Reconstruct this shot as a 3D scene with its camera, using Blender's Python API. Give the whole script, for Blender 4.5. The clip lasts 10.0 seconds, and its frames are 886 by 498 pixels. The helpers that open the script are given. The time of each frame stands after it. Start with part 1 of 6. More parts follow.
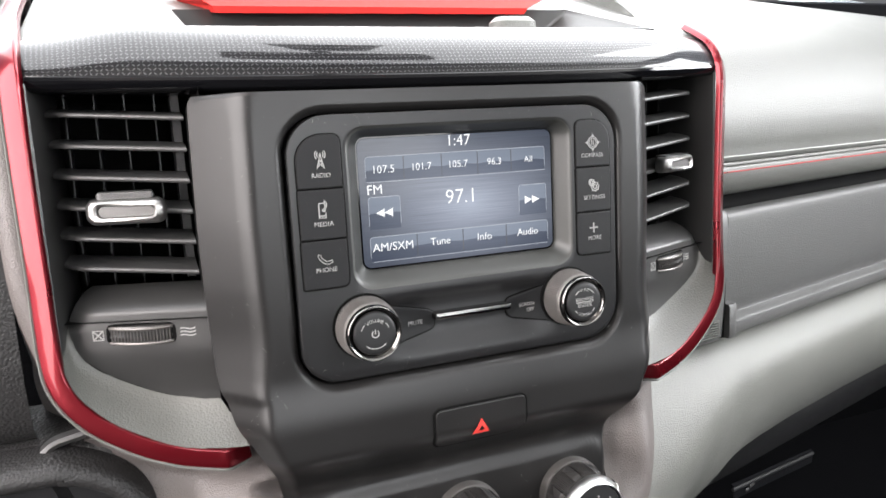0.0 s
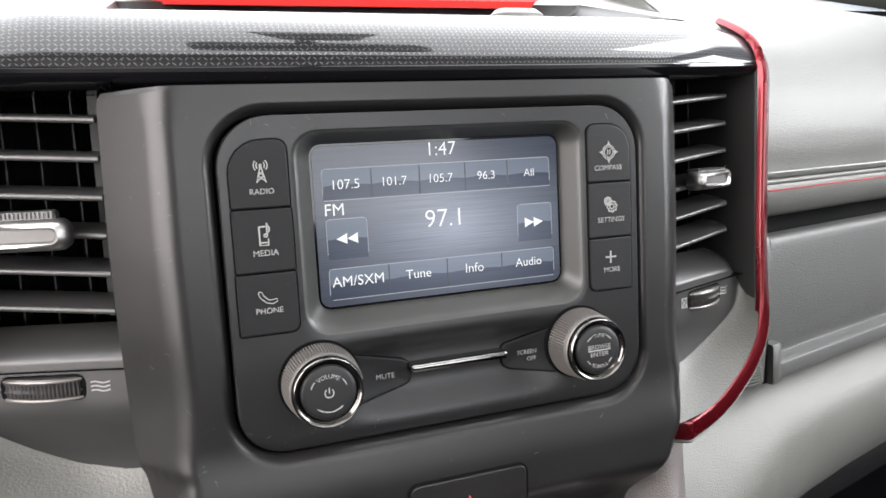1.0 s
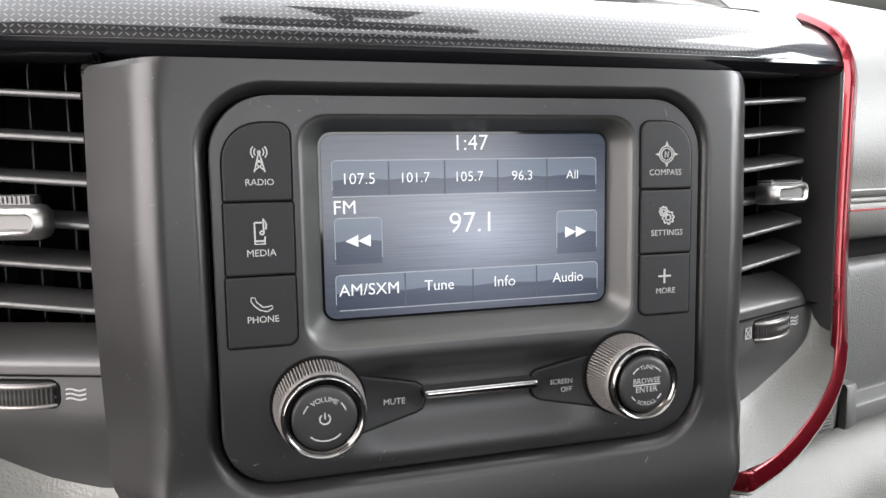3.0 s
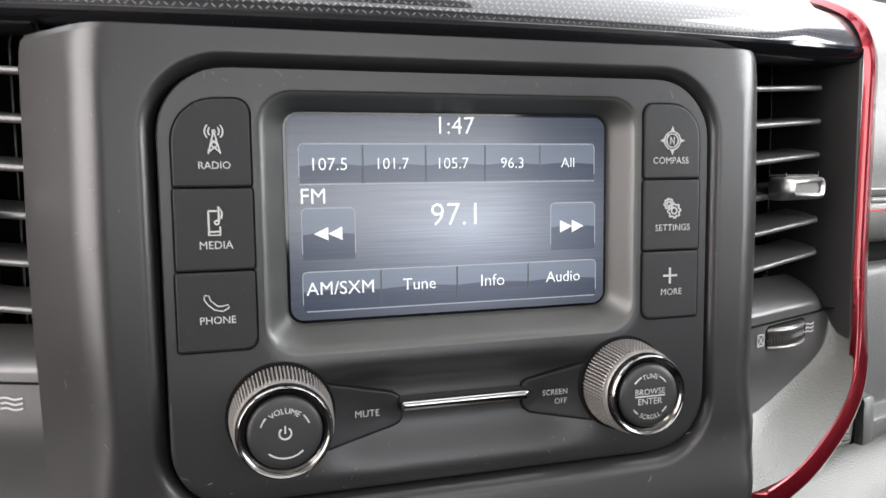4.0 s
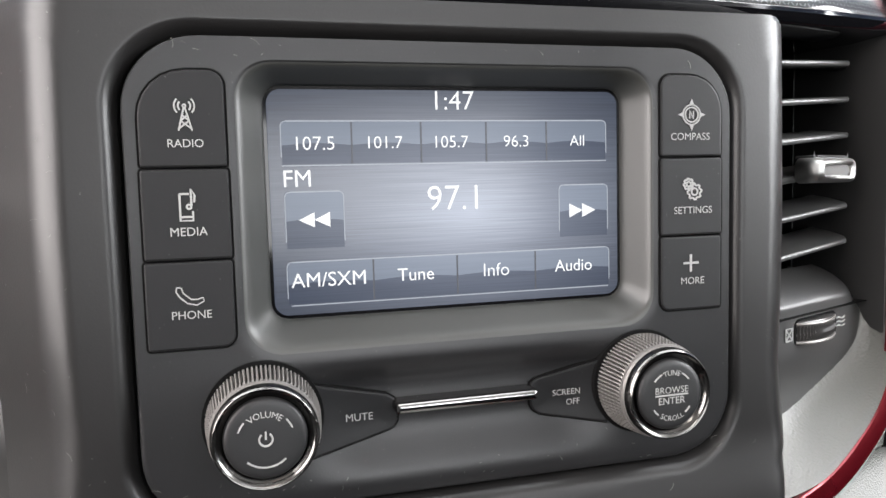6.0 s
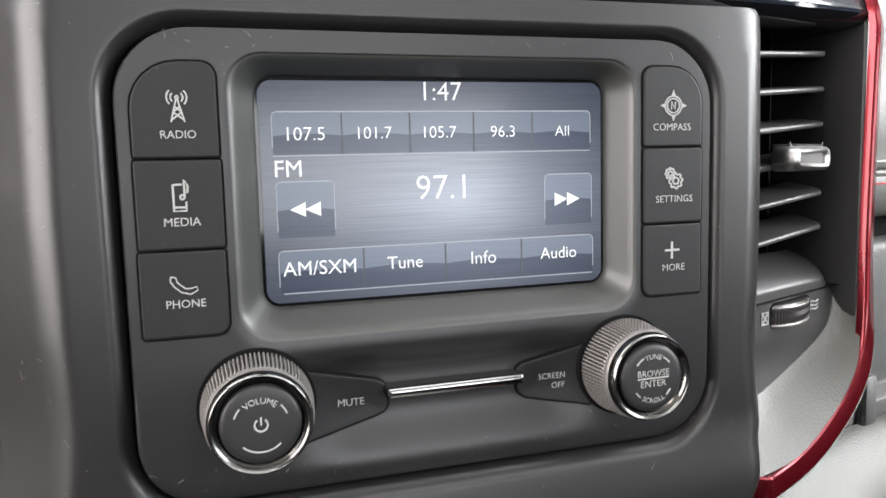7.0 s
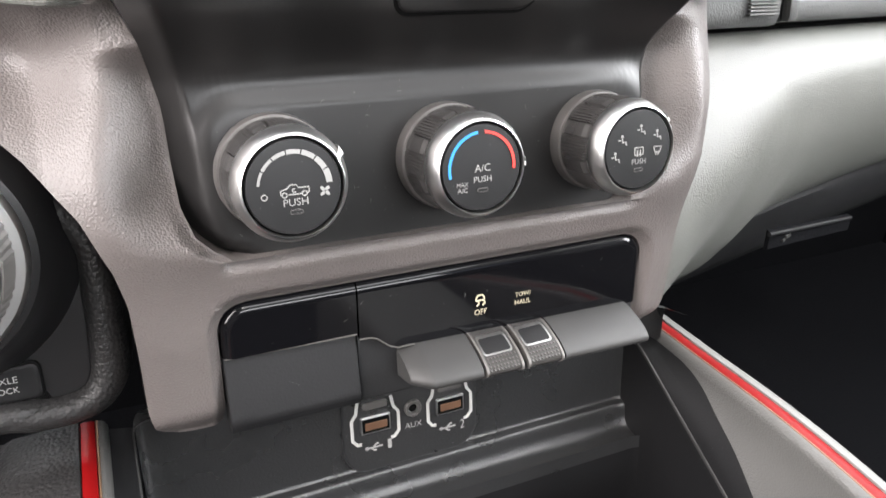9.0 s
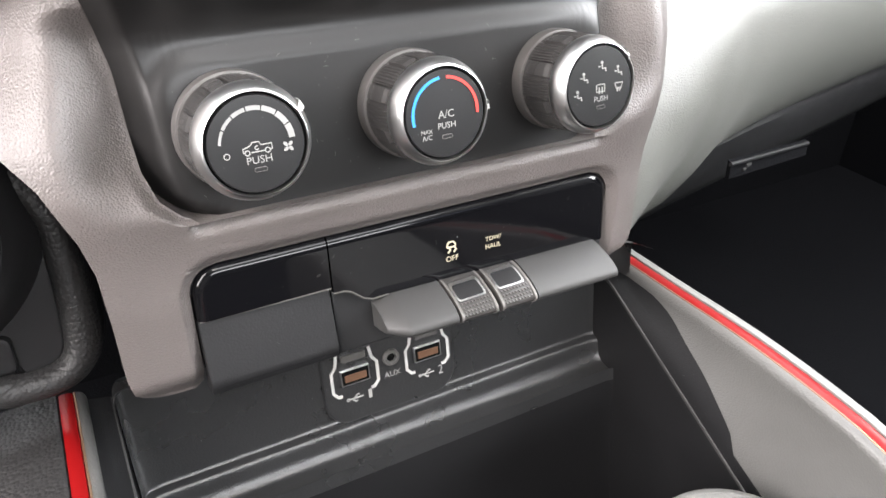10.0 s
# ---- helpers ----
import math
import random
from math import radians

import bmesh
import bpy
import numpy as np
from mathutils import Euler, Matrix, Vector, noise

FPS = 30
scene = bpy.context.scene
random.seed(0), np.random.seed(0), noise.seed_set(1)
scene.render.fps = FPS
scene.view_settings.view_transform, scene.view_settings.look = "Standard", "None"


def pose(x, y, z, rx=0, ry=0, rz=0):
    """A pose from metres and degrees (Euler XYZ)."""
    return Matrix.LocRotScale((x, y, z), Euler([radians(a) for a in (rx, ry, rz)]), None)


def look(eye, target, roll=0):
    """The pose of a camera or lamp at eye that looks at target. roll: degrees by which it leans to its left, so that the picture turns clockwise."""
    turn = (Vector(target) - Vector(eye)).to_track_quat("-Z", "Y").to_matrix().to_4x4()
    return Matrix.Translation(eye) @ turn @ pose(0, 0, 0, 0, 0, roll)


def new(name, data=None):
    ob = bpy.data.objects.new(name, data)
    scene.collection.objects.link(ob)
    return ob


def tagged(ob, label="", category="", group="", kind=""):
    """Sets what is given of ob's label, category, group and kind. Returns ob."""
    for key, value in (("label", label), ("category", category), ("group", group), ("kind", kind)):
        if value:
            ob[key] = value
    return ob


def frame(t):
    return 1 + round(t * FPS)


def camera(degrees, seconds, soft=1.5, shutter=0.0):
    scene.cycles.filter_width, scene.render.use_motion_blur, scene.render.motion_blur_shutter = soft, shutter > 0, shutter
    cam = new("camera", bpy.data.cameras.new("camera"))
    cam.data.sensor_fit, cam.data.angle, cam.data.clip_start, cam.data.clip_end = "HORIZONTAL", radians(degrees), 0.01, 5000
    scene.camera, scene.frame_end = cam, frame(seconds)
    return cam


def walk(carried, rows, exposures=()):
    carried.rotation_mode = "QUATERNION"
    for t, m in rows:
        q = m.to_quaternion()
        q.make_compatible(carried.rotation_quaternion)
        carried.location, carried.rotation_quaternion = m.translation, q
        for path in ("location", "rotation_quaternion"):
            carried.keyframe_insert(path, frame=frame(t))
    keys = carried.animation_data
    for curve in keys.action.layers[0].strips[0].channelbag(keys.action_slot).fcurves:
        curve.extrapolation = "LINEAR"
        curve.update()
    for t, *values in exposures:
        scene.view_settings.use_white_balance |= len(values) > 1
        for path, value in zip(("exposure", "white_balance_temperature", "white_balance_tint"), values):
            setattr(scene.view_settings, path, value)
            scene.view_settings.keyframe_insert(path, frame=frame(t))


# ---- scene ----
cam = camera(62.1, 10.0, shutter=0.35)
PATH = [
    (0, (-0.157, -0.332, 0.891), (0.578, 1.395, 0.2), 1.8),
    (0.5, (-0.14, -0.31, 0.886), (0.6, 1.432, 0.24), 1.6),
    (1, (-0.111, -0.272, 0.87), (0.571, 1.498, 0.236), 1.3),
    (1.5, (-0.092, -0.241, 0.859), (0.551, 1.546, 0.23), 1.4),
    (2, (-0.087, -0.229, 0.854), (0.521, 1.57, 0.226), 1.8),
    (2.5, (-0.087, -0.233, 0.855), (0.491, 1.579, 0.237), 2.2),
    (2.7, (-0.089, -0.24, 0.856), (0.475, 1.578, 0.242), 2.3),
    (3.8, (-0.078, -0.226, 0.849), (0.465, 1.609, 0.267), 2.6),
    (4, (-0.074, -0.218, 0.843), (0.474, 1.616, 0.264), 2.7),
    (4.5, (-0.069, -0.203, 0.831), (0.455, 1.64, 0.26), 2.3),
    (5, (-0.065, -0.201, 0.833), (0.458, 1.643, 0.262), 2.1),
    (5.2, (-0.064, -0.201, 0.832), (0.453, 1.648, 0.273), 1.8),
    (6.3, (-0.065, -0.201, 0.831), (0.459, 1.644, 0.265), 1.7),
    (6.5, (-0.063, -0.202, 0.831), (0.465, 1.64, 0.258), 1.7),
    (7, (-0.069, -0.204, 0.834), (0.506, 1.613, 0.229), 2.1),
    (7.5, (-0.093, -0.231, 0.822), (0.539, 1.542, 0.146), 2.6),
    (8, (-0.112, -0.258, 0.784), (0.593, 1.447, 0.013), 3.2),
    (8.5, (-0.121, -0.268, 0.727), (0.629, 1.369, -0.144), 3.6),
    (9, (-0.121, -0.262, 0.703), (0.654, 1.317, -0.248), 3.6),
    (9.5, (-0.121, -0.261, 0.701), (0.68, 1.263, -0.316), 3.0),
    (10, (-0.122, -0.262, 0.703), (0.705, 1.213, -0.365), 1.6),
]
# The dash is described in a frame of its own, in which the radio's face is upright; DASH leans it back into the truck.
LEAN = 12.0
DASH = pose(0, 0, 0.78, -LEAN, 0, 0)
walk(cam, [(t, look(eye, target, roll)) for t, eye, target, roll in PATH], [(0, 0.20), (0.5, 0.0), (1.6, 0.03), (2.5, 0.10), (7.0, 0.20), (8.0, 0.32), (8.6, 0.54), (9.2, 0.74), (10, 0.88)])


# ---- light ----
world = bpy.data.worlds.new("sky")
scene.world = world
world.use_nodes = True
wn = world.node_tree
sky = wn.nodes.new("ShaderNodeTexSky")
sky.sky_type, sky.sun_disc = "NISHITA", False
sky.sun_elevation, sky.sun_rotation = radians(50), radians(200)
sky.air_density, sky.dust_density, sky.ozone_density = 1.0, 4.0, 1.0
wn.links.new(sky.outputs[0], wn.nodes["Background"].inputs[0])
wn.nodes["Background"].inputs[1].default_value = 0.10
sun = new("sun", bpy.data.lights.new("sun", "SUN"))
sun.data.energy, sun.data.angle, sun.data.color = 1.5, radians(25), (1.0, 0.97, 0.93)
sun.matrix_world = look((0, 0, 3), (0.3, 0.5, 2))


def window_light(name, at, to, w, h, watts, colour=(0.97, 0.98, 1.0)):
    """Sky light that comes in through a window of the cab; also makes the added roof fill."""
    ob = new(name, bpy.data.lights.new(name, "AREA"))
    ob.data.shape, ob.data.size, ob.data.size_y, ob.data.energy, ob.data.color = "RECTANGLE", w, h, watts, colour
    ob.matrix_world = look(at, to)
    return ob


window_light("light_windshield", (0.15, 0.375, 1.276), (0.15, 0.075, 0.696), 1.72, 0.98, 41)
window_light("light_open_door", (-0.86, -0.26, 1.05), (0.05, -0.02, 0.72), 0.80, 0.80, 27, (1.0, 0.935, 0.92))
window_light("light_window_right", (1.24, -0.45, 1.17), (0, -0.2, 0.83), 1.10, 0.62, 48)
window_light("light_window_rear", (0.2, -2.05, 1.25), (0, 0, 0.9), 1.3, 0.4, 16)
# Unseen fill from above; an opening in the roof is only assumed.
window_light("light_roof_fill", (0.15, -0.88, 1.50), (0.15, -0.80, 0.8), 0.85, 0.46, 6)


# ---- materials ----
def material(name, base, rough=0.5, metal=0.0, grain=0.0, grain_size=0.001, cells=False, vary=0.15, vary_size=0.03, coat=0.0, wear=0.0, spec=0.5):
    """A painted, moulded or metal surface: base colour with slow variation, fine relief, and small light scuffs."""
    m = bpy.data.materials.new(name)
    m.use_nodes = True
    nt = m.node_tree
    b = nt.nodes["Principled BSDF"]
    b.inputs["Roughness"].default_value, b.inputs["Metallic"].default_value = rough, metal
    b.inputs["Coat Weight"].default_value, b.inputs["Coat Roughness"].default_value = coat, 0.04
    b.inputs["Specular IOR Level"].default_value = spec
    tc = nt.nodes.new("ShaderNodeTexCoord")
    n = nt.nodes.new("ShaderNodeTexNoise")
    n.inputs["Scale"].default_value, n.inputs["Detail"].default_value = 1 / vary_size, 4
    nt.links.new(tc.outputs["Object"], n.inputs["Vector"])
    ramp = nt.nodes.new("ShaderNodeMix")
    ramp.data_type = "RGBA"
    lo, hi = [c * (1 - vary) for c in base], [min(1, c * (1 + vary)) for c in base]
    ramp.inputs["A"].default_value, ramp.inputs["B"].default_value = (*lo, 1), (*hi, 1)
    nt.links.new(n.outputs["Fac"], ramp.inputs["Factor"])
    colour = ramp.outputs["Result"]
    if wear:
        w = nt.nodes.new("ShaderNodeTexNoise")
        w.inputs["Scale"].default_value, w.inputs["Detail"].default_value, w.inputs["Roughness"].default_value = 900, 2, 0.7
        nt.links.new(tc.outputs["Object"], w.inputs["Vector"])
        mr = nt.nodes.new("ShaderNodeMapRange")
        mr.inputs["From Min"].default_value, mr.inputs["From Max"].default_value = 0.73, 0.8
        nt.links.new(w.outputs["Fac"], mr.inputs["Value"])
        mul = nt.nodes.new("ShaderNodeMath")
        mul.operation = "MULTIPLY"
        mul.inputs[1].default_value = wear
        nt.links.new(mr.outputs["Result"], mul.inputs[0])
        mx = nt.nodes.new("ShaderNodeMix")
        mx.data_type = "RGBA"
        mx.inputs["B"].default_value = (0.4, 0.4, 0.4, 1)
        nt.links.new(mul.outputs[0], mx.inputs["Factor"])
        nt.links.new(colour, mx.inputs["A"])
        colour = mx.outputs["Result"]
    nt.links.new(colour, b.inputs["Base Color"])
    rr = nt.nodes.new("ShaderNodeMapRange")
    rr.inputs["To Min"].default_value, rr.inputs["To Max"].default_value = max(0.02, rough * 0.88), min(1, rough * 1.12)
    nt.links.new(n.outputs["Fac"], rr.inputs["Value"])
    nt.links.new(rr.outputs["Result"], b.inputs["Roughness"])
    if grain:
        if cells:
            g = nt.nodes.new("ShaderNodeTexVoronoi")
            g.feature = "SMOOTH_F1"
            g.inputs["Smoothness"].default_value = 0.35
            g.inputs["Scale"].default_value = 1 / grain_size
            h = g.outputs["Distance"]
        else:
            g = nt.nodes.new("ShaderNodeTexNoise")
            g.inputs["Scale"].default_value, g.inputs["Detail"].default_value = 1 / grain_size, 3
            h = g.outputs["Fac"]
        nt.links.new(tc.outputs["Object"], g.inputs["Vector"])
        bump = nt.nodes.new("ShaderNodeBump")
        bump.inputs["Strength"].default_value, bump.inputs["Distance"].default_value = grain, grain_size * 0.4
        bump.invert = cells
        nt.links.new(h, bump.inputs["Height"])
        nt.links.new(bump.outputs["Normal"], b.inputs["Normal"])
    return m


def glow(name, colour, strength=1.0):
    m = bpy.data.materials.new(name)
    m.use_nodes = True
    b = m.node_tree.nodes["Principled BSDF"]
    b.inputs["Base Color"].default_value = (0.02, 0.02, 0.02, 1)
    b.inputs["Emission Color"].default_value, b.inputs["Emission Strength"].default_value = (*colour, 1), strength
    return m


BLACK = material("satin_black_plastic", (0.0105, 0.0105, 0.011), 0.33, spec=0.34, grain=0.12, grain_size=0.0006, wear=0.25)
BEZEL = material("satin_grey_bezel", (0.024, 0.0245, 0.0225), 0.40, grain=0.06, grain_size=0.0006)
STACK = material("soft_touch_black_plastic", (0.0088, 0.0084, 0.0083), 0.35, spec=0.38, grain=0.1, grain_size=0.0007, wear=0.2)
BUTTON = material("button_rubber_black", (0.007, 0.007, 0.0074), 0.5, spec=0.22, grain=0.1, grain_size=0.0005, wear=0.15)
GAP = material("gap_black", (0.003, 0.003, 0.003), 0.9, spec=0.08)
DARK = material("dark_moulded_plastic", (0.010, 0.010, 0.0106), 0.42, spec=0.38, grain=0.22, grain_size=0.0009, wear=0.3)
GREY = material("grained_grey_brown_plastic", (0.092, 0.0805, 0.0765), 0.46, grain=0.75, grain_size=0.00085, cells=True)
PAD = material("dash_pad_grey_vinyl", (0.076, 0.0765, 0.070), 0.5, grain=0.35, grain_size=0.0012, cells=True)
KNEE = material("knee_panel_grey_vinyl", (0.108, 0.109, 0.100), 0.50, grain=0.65, grain_size=0.0010, cells=True)
BINMAT = material("bin_black_plastic", (0.0165, 0.0167, 0.0172), 0.28, spec=0.75, grain=0.5, grain_size=0.0010, wear=0.6)
LEATHER = material("black_leather", (0.016, 0.0155, 0.0155), 0.48, spec=0.34, grain=0.65, grain_size=0.0016, cells=True)
GLOVE = material("glovebox_charcoal_vinyl", (0.060, 0.060, 0.0585), 0.5, grain=0.4, grain_size=0.0013, cells=True)
SIDE = material("console_side_grey_plastic", (0.070, 0.069, 0.066), 0.44, grain=0.4, grain_size=0.0009, cells=True)
CONSOLE = material("console_grey_plastic", (0.128, 0.126, 0.119), 0.46, grain=0.5, grain_size=0.0009, cells=True)
RED = material("anodised_red_trim", (0.125, 0.0034, 0.0085), 0.28, metal=0.75, coat=0.35, vary=0.08)
STRIPE = material("red_inlay_paint", (0.14, 0.003, 0.0035), 0.36, spec=0.16, vary=0.08)
REDSTITCH = material("dark_red_thread", (0.30, 0.02, 0.022), 0.7)
REDRUBBER = material("red_rubber", (0.50, 0.022, 0.018), 0.7, spec=0.2, grain=0.1, grain_size=0.001)
CHROME = material("chrome", (0.24, 0.235, 0.23), 0.14, metal=1.0, vary=0.03)
RINGCHROME = material("dark_chrome", (0.115, 0.112, 0.108), 0.17, metal=1.0, vary=0.03)
TABCHROME = material("satin_chrome", (0.34, 0.336, 0.328), 0.36, metal=1.0, vary=0.04)
SILVER = material("satin_silver", (0.56, 0.56, 0.55), 0.31, metal=1.0, vary=0.06)
KNURL = material("knurled_grey_metal_paint", (0.135, 0.127, 0.120), 0.40, metal=0.45)
KNOBGRIP = material("knob_grip_gunmetal", (0.048, 0.046, 0.045), 0.26, metal=0.35)
KNOBSEAT = material("knob_flange_grey", (0.085, 0.080, 0.077), 0.36, metal=0.3)
GRIP = material("knob_grip_dark_plastic", (0.034, 0.032, 0.031), 0.30)
KNOBSIDE = material("knob_grey_rubber", (0.07, 0.067, 0.064), 0.4)
CAP = material("knob_face_black", (0.012, 0.012, 0.0125), 0.42, spec=0.3, grain=0.08, grain_size=0.0004, wear=0.2)
GLOSS = material("piano_black", (0.003, 0.003, 0.0036), 0.06, wear=0.35, spec=0.30)
PRINT = material("white_print", (0.235, 0.235, 0.228), 0.6)
PRINTDIM = material("grey_print", (0.22, 0.22, 0.215), 0.6)
REDPRINT = material("red_print", (0.55, 0.038, 0.030), 0.5)
BLUEPRINT = material("blue_print", (0.022, 0.21, 0.50), 0.5)
SLAT = material("vent_slat_black", (0.036, 0.0357, 0.0353), 0.36, grain=0.03, grain_size=0.0007)
# Bin black made darker still, with dim reflections and shade put into the colour.
WELL = material("shaded_black_plastic", (0.006, 0.006, 0.0065), 0.55, spec=0.22, grain=0.3, grain_size=0.0008, wear=0.3)
SHELF = material("switch_shelf_grey", (0.032, 0.0317, 0.0312), 0.52, spec=0.35, grain=0.3, grain_size=0.0006)
VENTFACE = material("vent_lower_panel", (0.026, 0.0256, 0.0252), 0.38, grain=0.1, grain_size=0.0007)
BOWL = material("vent_bowl_grained", (0.098, 0.098, 0.090), 0.45, grain=0.4, grain_size=0.0012, cells=True)
CARPET = material("black_carpet", (0.0035, 0.0036, 0.0042), 0.95, spec=0.03, grain=0.8, grain_size=0.003)
CLOTH = material("grey_headliner", (0.45, 0.44, 0.42), 0.9, grain=0.3, grain_size=0.002)
UNDER = material("glovebox_underside_black", (0.010, 0.010, 0.0106), 0.5, spec=0.25, grain=0.3, grain_size=0.0015)
SEAT = material("black_seat_vinyl", (0.03, 0.03, 0.03), 0.55, grain=0.5, grain_size=0.003, cells=True)
LIGHTPLASTIC = material("light_grey_plastic", (0.38, 0.38, 0.365), 0.45)
COPPER = material("usb_copper_tongue", (0.14, 0.075, 0.045), 0.4, metal=0.4)
LIT = glow("lit_amber_white", (1.0, 0.86, 0.6), 0.75)
UITEXT = glow("screen_text", (0.92, 0.93, 0.95), 1.0)
UILINE = glow("screen_line", (0.62, 0.68, 0.78), 0.55)
def veil(name, colour, cover):
    """A half-clear layer of the lit picture, drawn over its field."""
    m = bpy.data.materials.new(name)
    m.use_nodes = True
    nt = m.node_tree
    out = nt.nodes["Material Output"]
    nt.nodes.remove(nt.nodes["Principled BSDF"])
    t, e, mx = nt.nodes.new("ShaderNodeBsdfTransparent"), nt.nodes.new("ShaderNodeEmission"), nt.nodes.new("ShaderNodeMixShader")
    e.inputs[0].default_value = (*colour, 1)
    mx.inputs[0].default_value = cover
    nt.links.new(t.outputs[0], mx.inputs[1])
    nt.links.new(e.outputs[0], mx.inputs[2])
    nt.links.new(mx.outputs[0], out.inputs[0])
    return m


UISHEEN = veil("screen_key_sheen", (0.40, 0.47, 0.58), 0.30)
UISHADE = veil("screen_key_shade", (0.05, 0.065, 0.11), 0.32)
UIDARK = glow("screen_dark", (0.05, 0.06, 0.09), 0.5)


def plate_pattern():
    """Black film under clear lacquer, printed with a raised-tread pattern of short silver strokes."""
    m = bpy.data.materials.new("tread_pattern_film")
    m.use_nodes = True
    nt = m.node_tree
    b = nt.nodes["Principled BSDF"]
    N = nt.nodes.new
    L = nt.links.new

    def op(kind, a, c=None):
        k = N("ShaderNodeMath")
        k.operation = kind
        for i, v in enumerate((a, c)):
            if v is None:
                continue
            if isinstance(v, (int, float)):
                k.inputs[i].default_value = v
            else:
                L(v, k.inputs[i])
        return k.outputs[0]

    uv = N("ShaderNodeUVMap")
    sep = N("ShaderNodeSeparateXYZ")
    L(uv.outputs[0], sep.inputs[0])
    u, v = op("DIVIDE", sep.outputs[0], 0.0023), op("DIVIDE", sep.outputs[1], 0.0023)
    fu, fv = op("FLOOR", u), op("FLOOR", v)
    sign = op("SUBTRACT", op("MULTIPLY", op("PINGPONG", op("ADD", fu, fv), 1.0), 2.0), 1.0)
    du, dv = op("SUBTRACT", op("SUBTRACT", u, fu), 0.5), op("SUBTRACT", op("SUBTRACT", v, fv), 0.5)
    along = op("MULTIPLY", op("ADD", du, op("MULTIPLY", sign, dv)), 0.7071)
    across = op("MULTIPLY", op("SUBTRACT", op("MULTIPLY", sign, du), dv), 0.7071)
    dist = op("ADD", op("POWER", op("DIVIDE", op("ABSOLUTE", along), 0.40), 2.0), op("POWER", op("DIVIDE", op("ABSOLUTE", across), 0.10), 2.0))
    stroke = op("LESS_THAN", dist, 1.0)
    mx = N("ShaderNodeMix")
    mx.data_type = "RGBA"
    mx.inputs["A"].default_value, mx.inputs["B"].default_value = (0.007, 0.007, 0.0076, 1), (0.075, 0.075, 0.077, 1)
    L(stroke, mx.inputs["Factor"])
    L(mx.outputs["Result"], b.inputs["Base Color"])
    L(op("MULTIPLY", stroke, 0.2), b.inputs["Metallic"])
    b.inputs["Roughness"].default_value = 0.3
    b.inputs["Specular IOR Level"].default_value = 0.04
    b.inputs["Coat Weight"].default_value, b.inputs["Coat Roughness"].default_value = 0.60, 0.05
    return m


TREAD = plate_pattern()


def screen_picture():
    """The lit display: a slate-blue field, lighter in the middle, with fine brushed lines."""
    m = bpy.data.materials.new("radio_display")
    m.use_nodes = True
    nt = m.node_tree
    b = nt.nodes["Principled BSDF"]
    b.inputs["Base Color"].default_value, b.inputs["Roughness"].default_value = (0.010, 0.010, 0.012, 1), 0.16
    b.inputs["Specular IOR Level"].default_value = 0.26
    tc = nt.nodes.new("ShaderNodeTexCoord")
    mp = nt.nodes.new("ShaderNodeMapping")
    mp.inputs["Location"].default_value = (-0.05, 0.0, -0.33)
    mp.inputs["Scale"].default_value = (11.0, 1.0, 20.0)
    gr = nt.nodes.new("ShaderNodeTexGradient")
    gr.gradient_type = "QUADRATIC_SPHERE"
    nt.links.new(tc.outputs["Object"], mp.inputs["Vector"])
    nt.links.new(mp.outputs[0], gr.inputs[0])
    rp = nt.nodes.new("ShaderNodeValToRGB")
    rp.color_ramp.elements[0].color, rp.color_ramp.elements[1].color = (0.042, 0.052, 0.076, 1), (0.415, 0.455, 0.55, 1)
    nt.links.new(gr.outputs[0], rp.inputs[0])
    m2 = nt.nodes.new("ShaderNodeMapping")
    m2.inputs["Scale"].default_value = (30, 1, 2600)
    nt.links.new(tc.outputs["Object"], m2.inputs["Vector"])
    n = nt.nodes.new("ShaderNodeTexNoise")
    n.inputs["Scale"].default_value = 1.0
    nt.links.new(m2.outputs[0], n.inputs["Vector"])
    mr = nt.nodes.new("ShaderNodeMapRange")
    mr.inputs["To Min"].default_value, mr.inputs["To Max"].default_value = 0.62, 1.30
    nt.links.new(n.outputs["Fac"], mr.inputs["Value"])
    nt.links.new(rp.outputs[0], b.inputs["Emission Color"])
    nt.links.new(mr.outputs[0], b.inputs["Emission Strength"])
    return m


DISPLAY = screen_picture()


# ---- building helpers ----
ORIGIN = {}


def thing(name, label, category, at=(0, 0, 0), group="", kind=""):
    """An Empty at the base of a thing, in the dash's frame."""
    ob = new(name)
    ob.empty_display_size = 0.02
    ob.matrix_world = DASH @ Matrix.Translation(at)
    ORIGIN[ob] = Vector(at)
    return tagged(ob, label, category, group, kind)


def part(name, bm, mat, parent, label="", smooth=True, sharp=40):
    """Links a bmesh, given in the dash's frame, as one mesh under a thing or a part."""
    top = parent
    while top.parent:
        top = top.parent
    bmesh.ops.recalc_face_normals(bm, faces=bm.faces)
    bmesh.ops.translate(bm, verts=bm.verts, vec=-ORIGIN[top])
    return link(name, bm, mat, parent, label, smooth, sharp)


def link(name, bm, mat, parent, label="", smooth=True, sharp=40):
    me = bpy.data.meshes.new(name)
    bm.to_mesh(me)
    bm.free()
    for f in me.polygons:
        f.use_smooth = smooth
    if smooth:
        me.set_sharp_from_angle(angle=radians(sharp))
    for k in (mat if isinstance(mat, (list, tuple)) else (mat,)):
        me.materials.append(k)
    ob = new(name, me)
    if parent:
        ob.parent = parent
    if label:
        ob["label"] = label
    return ob


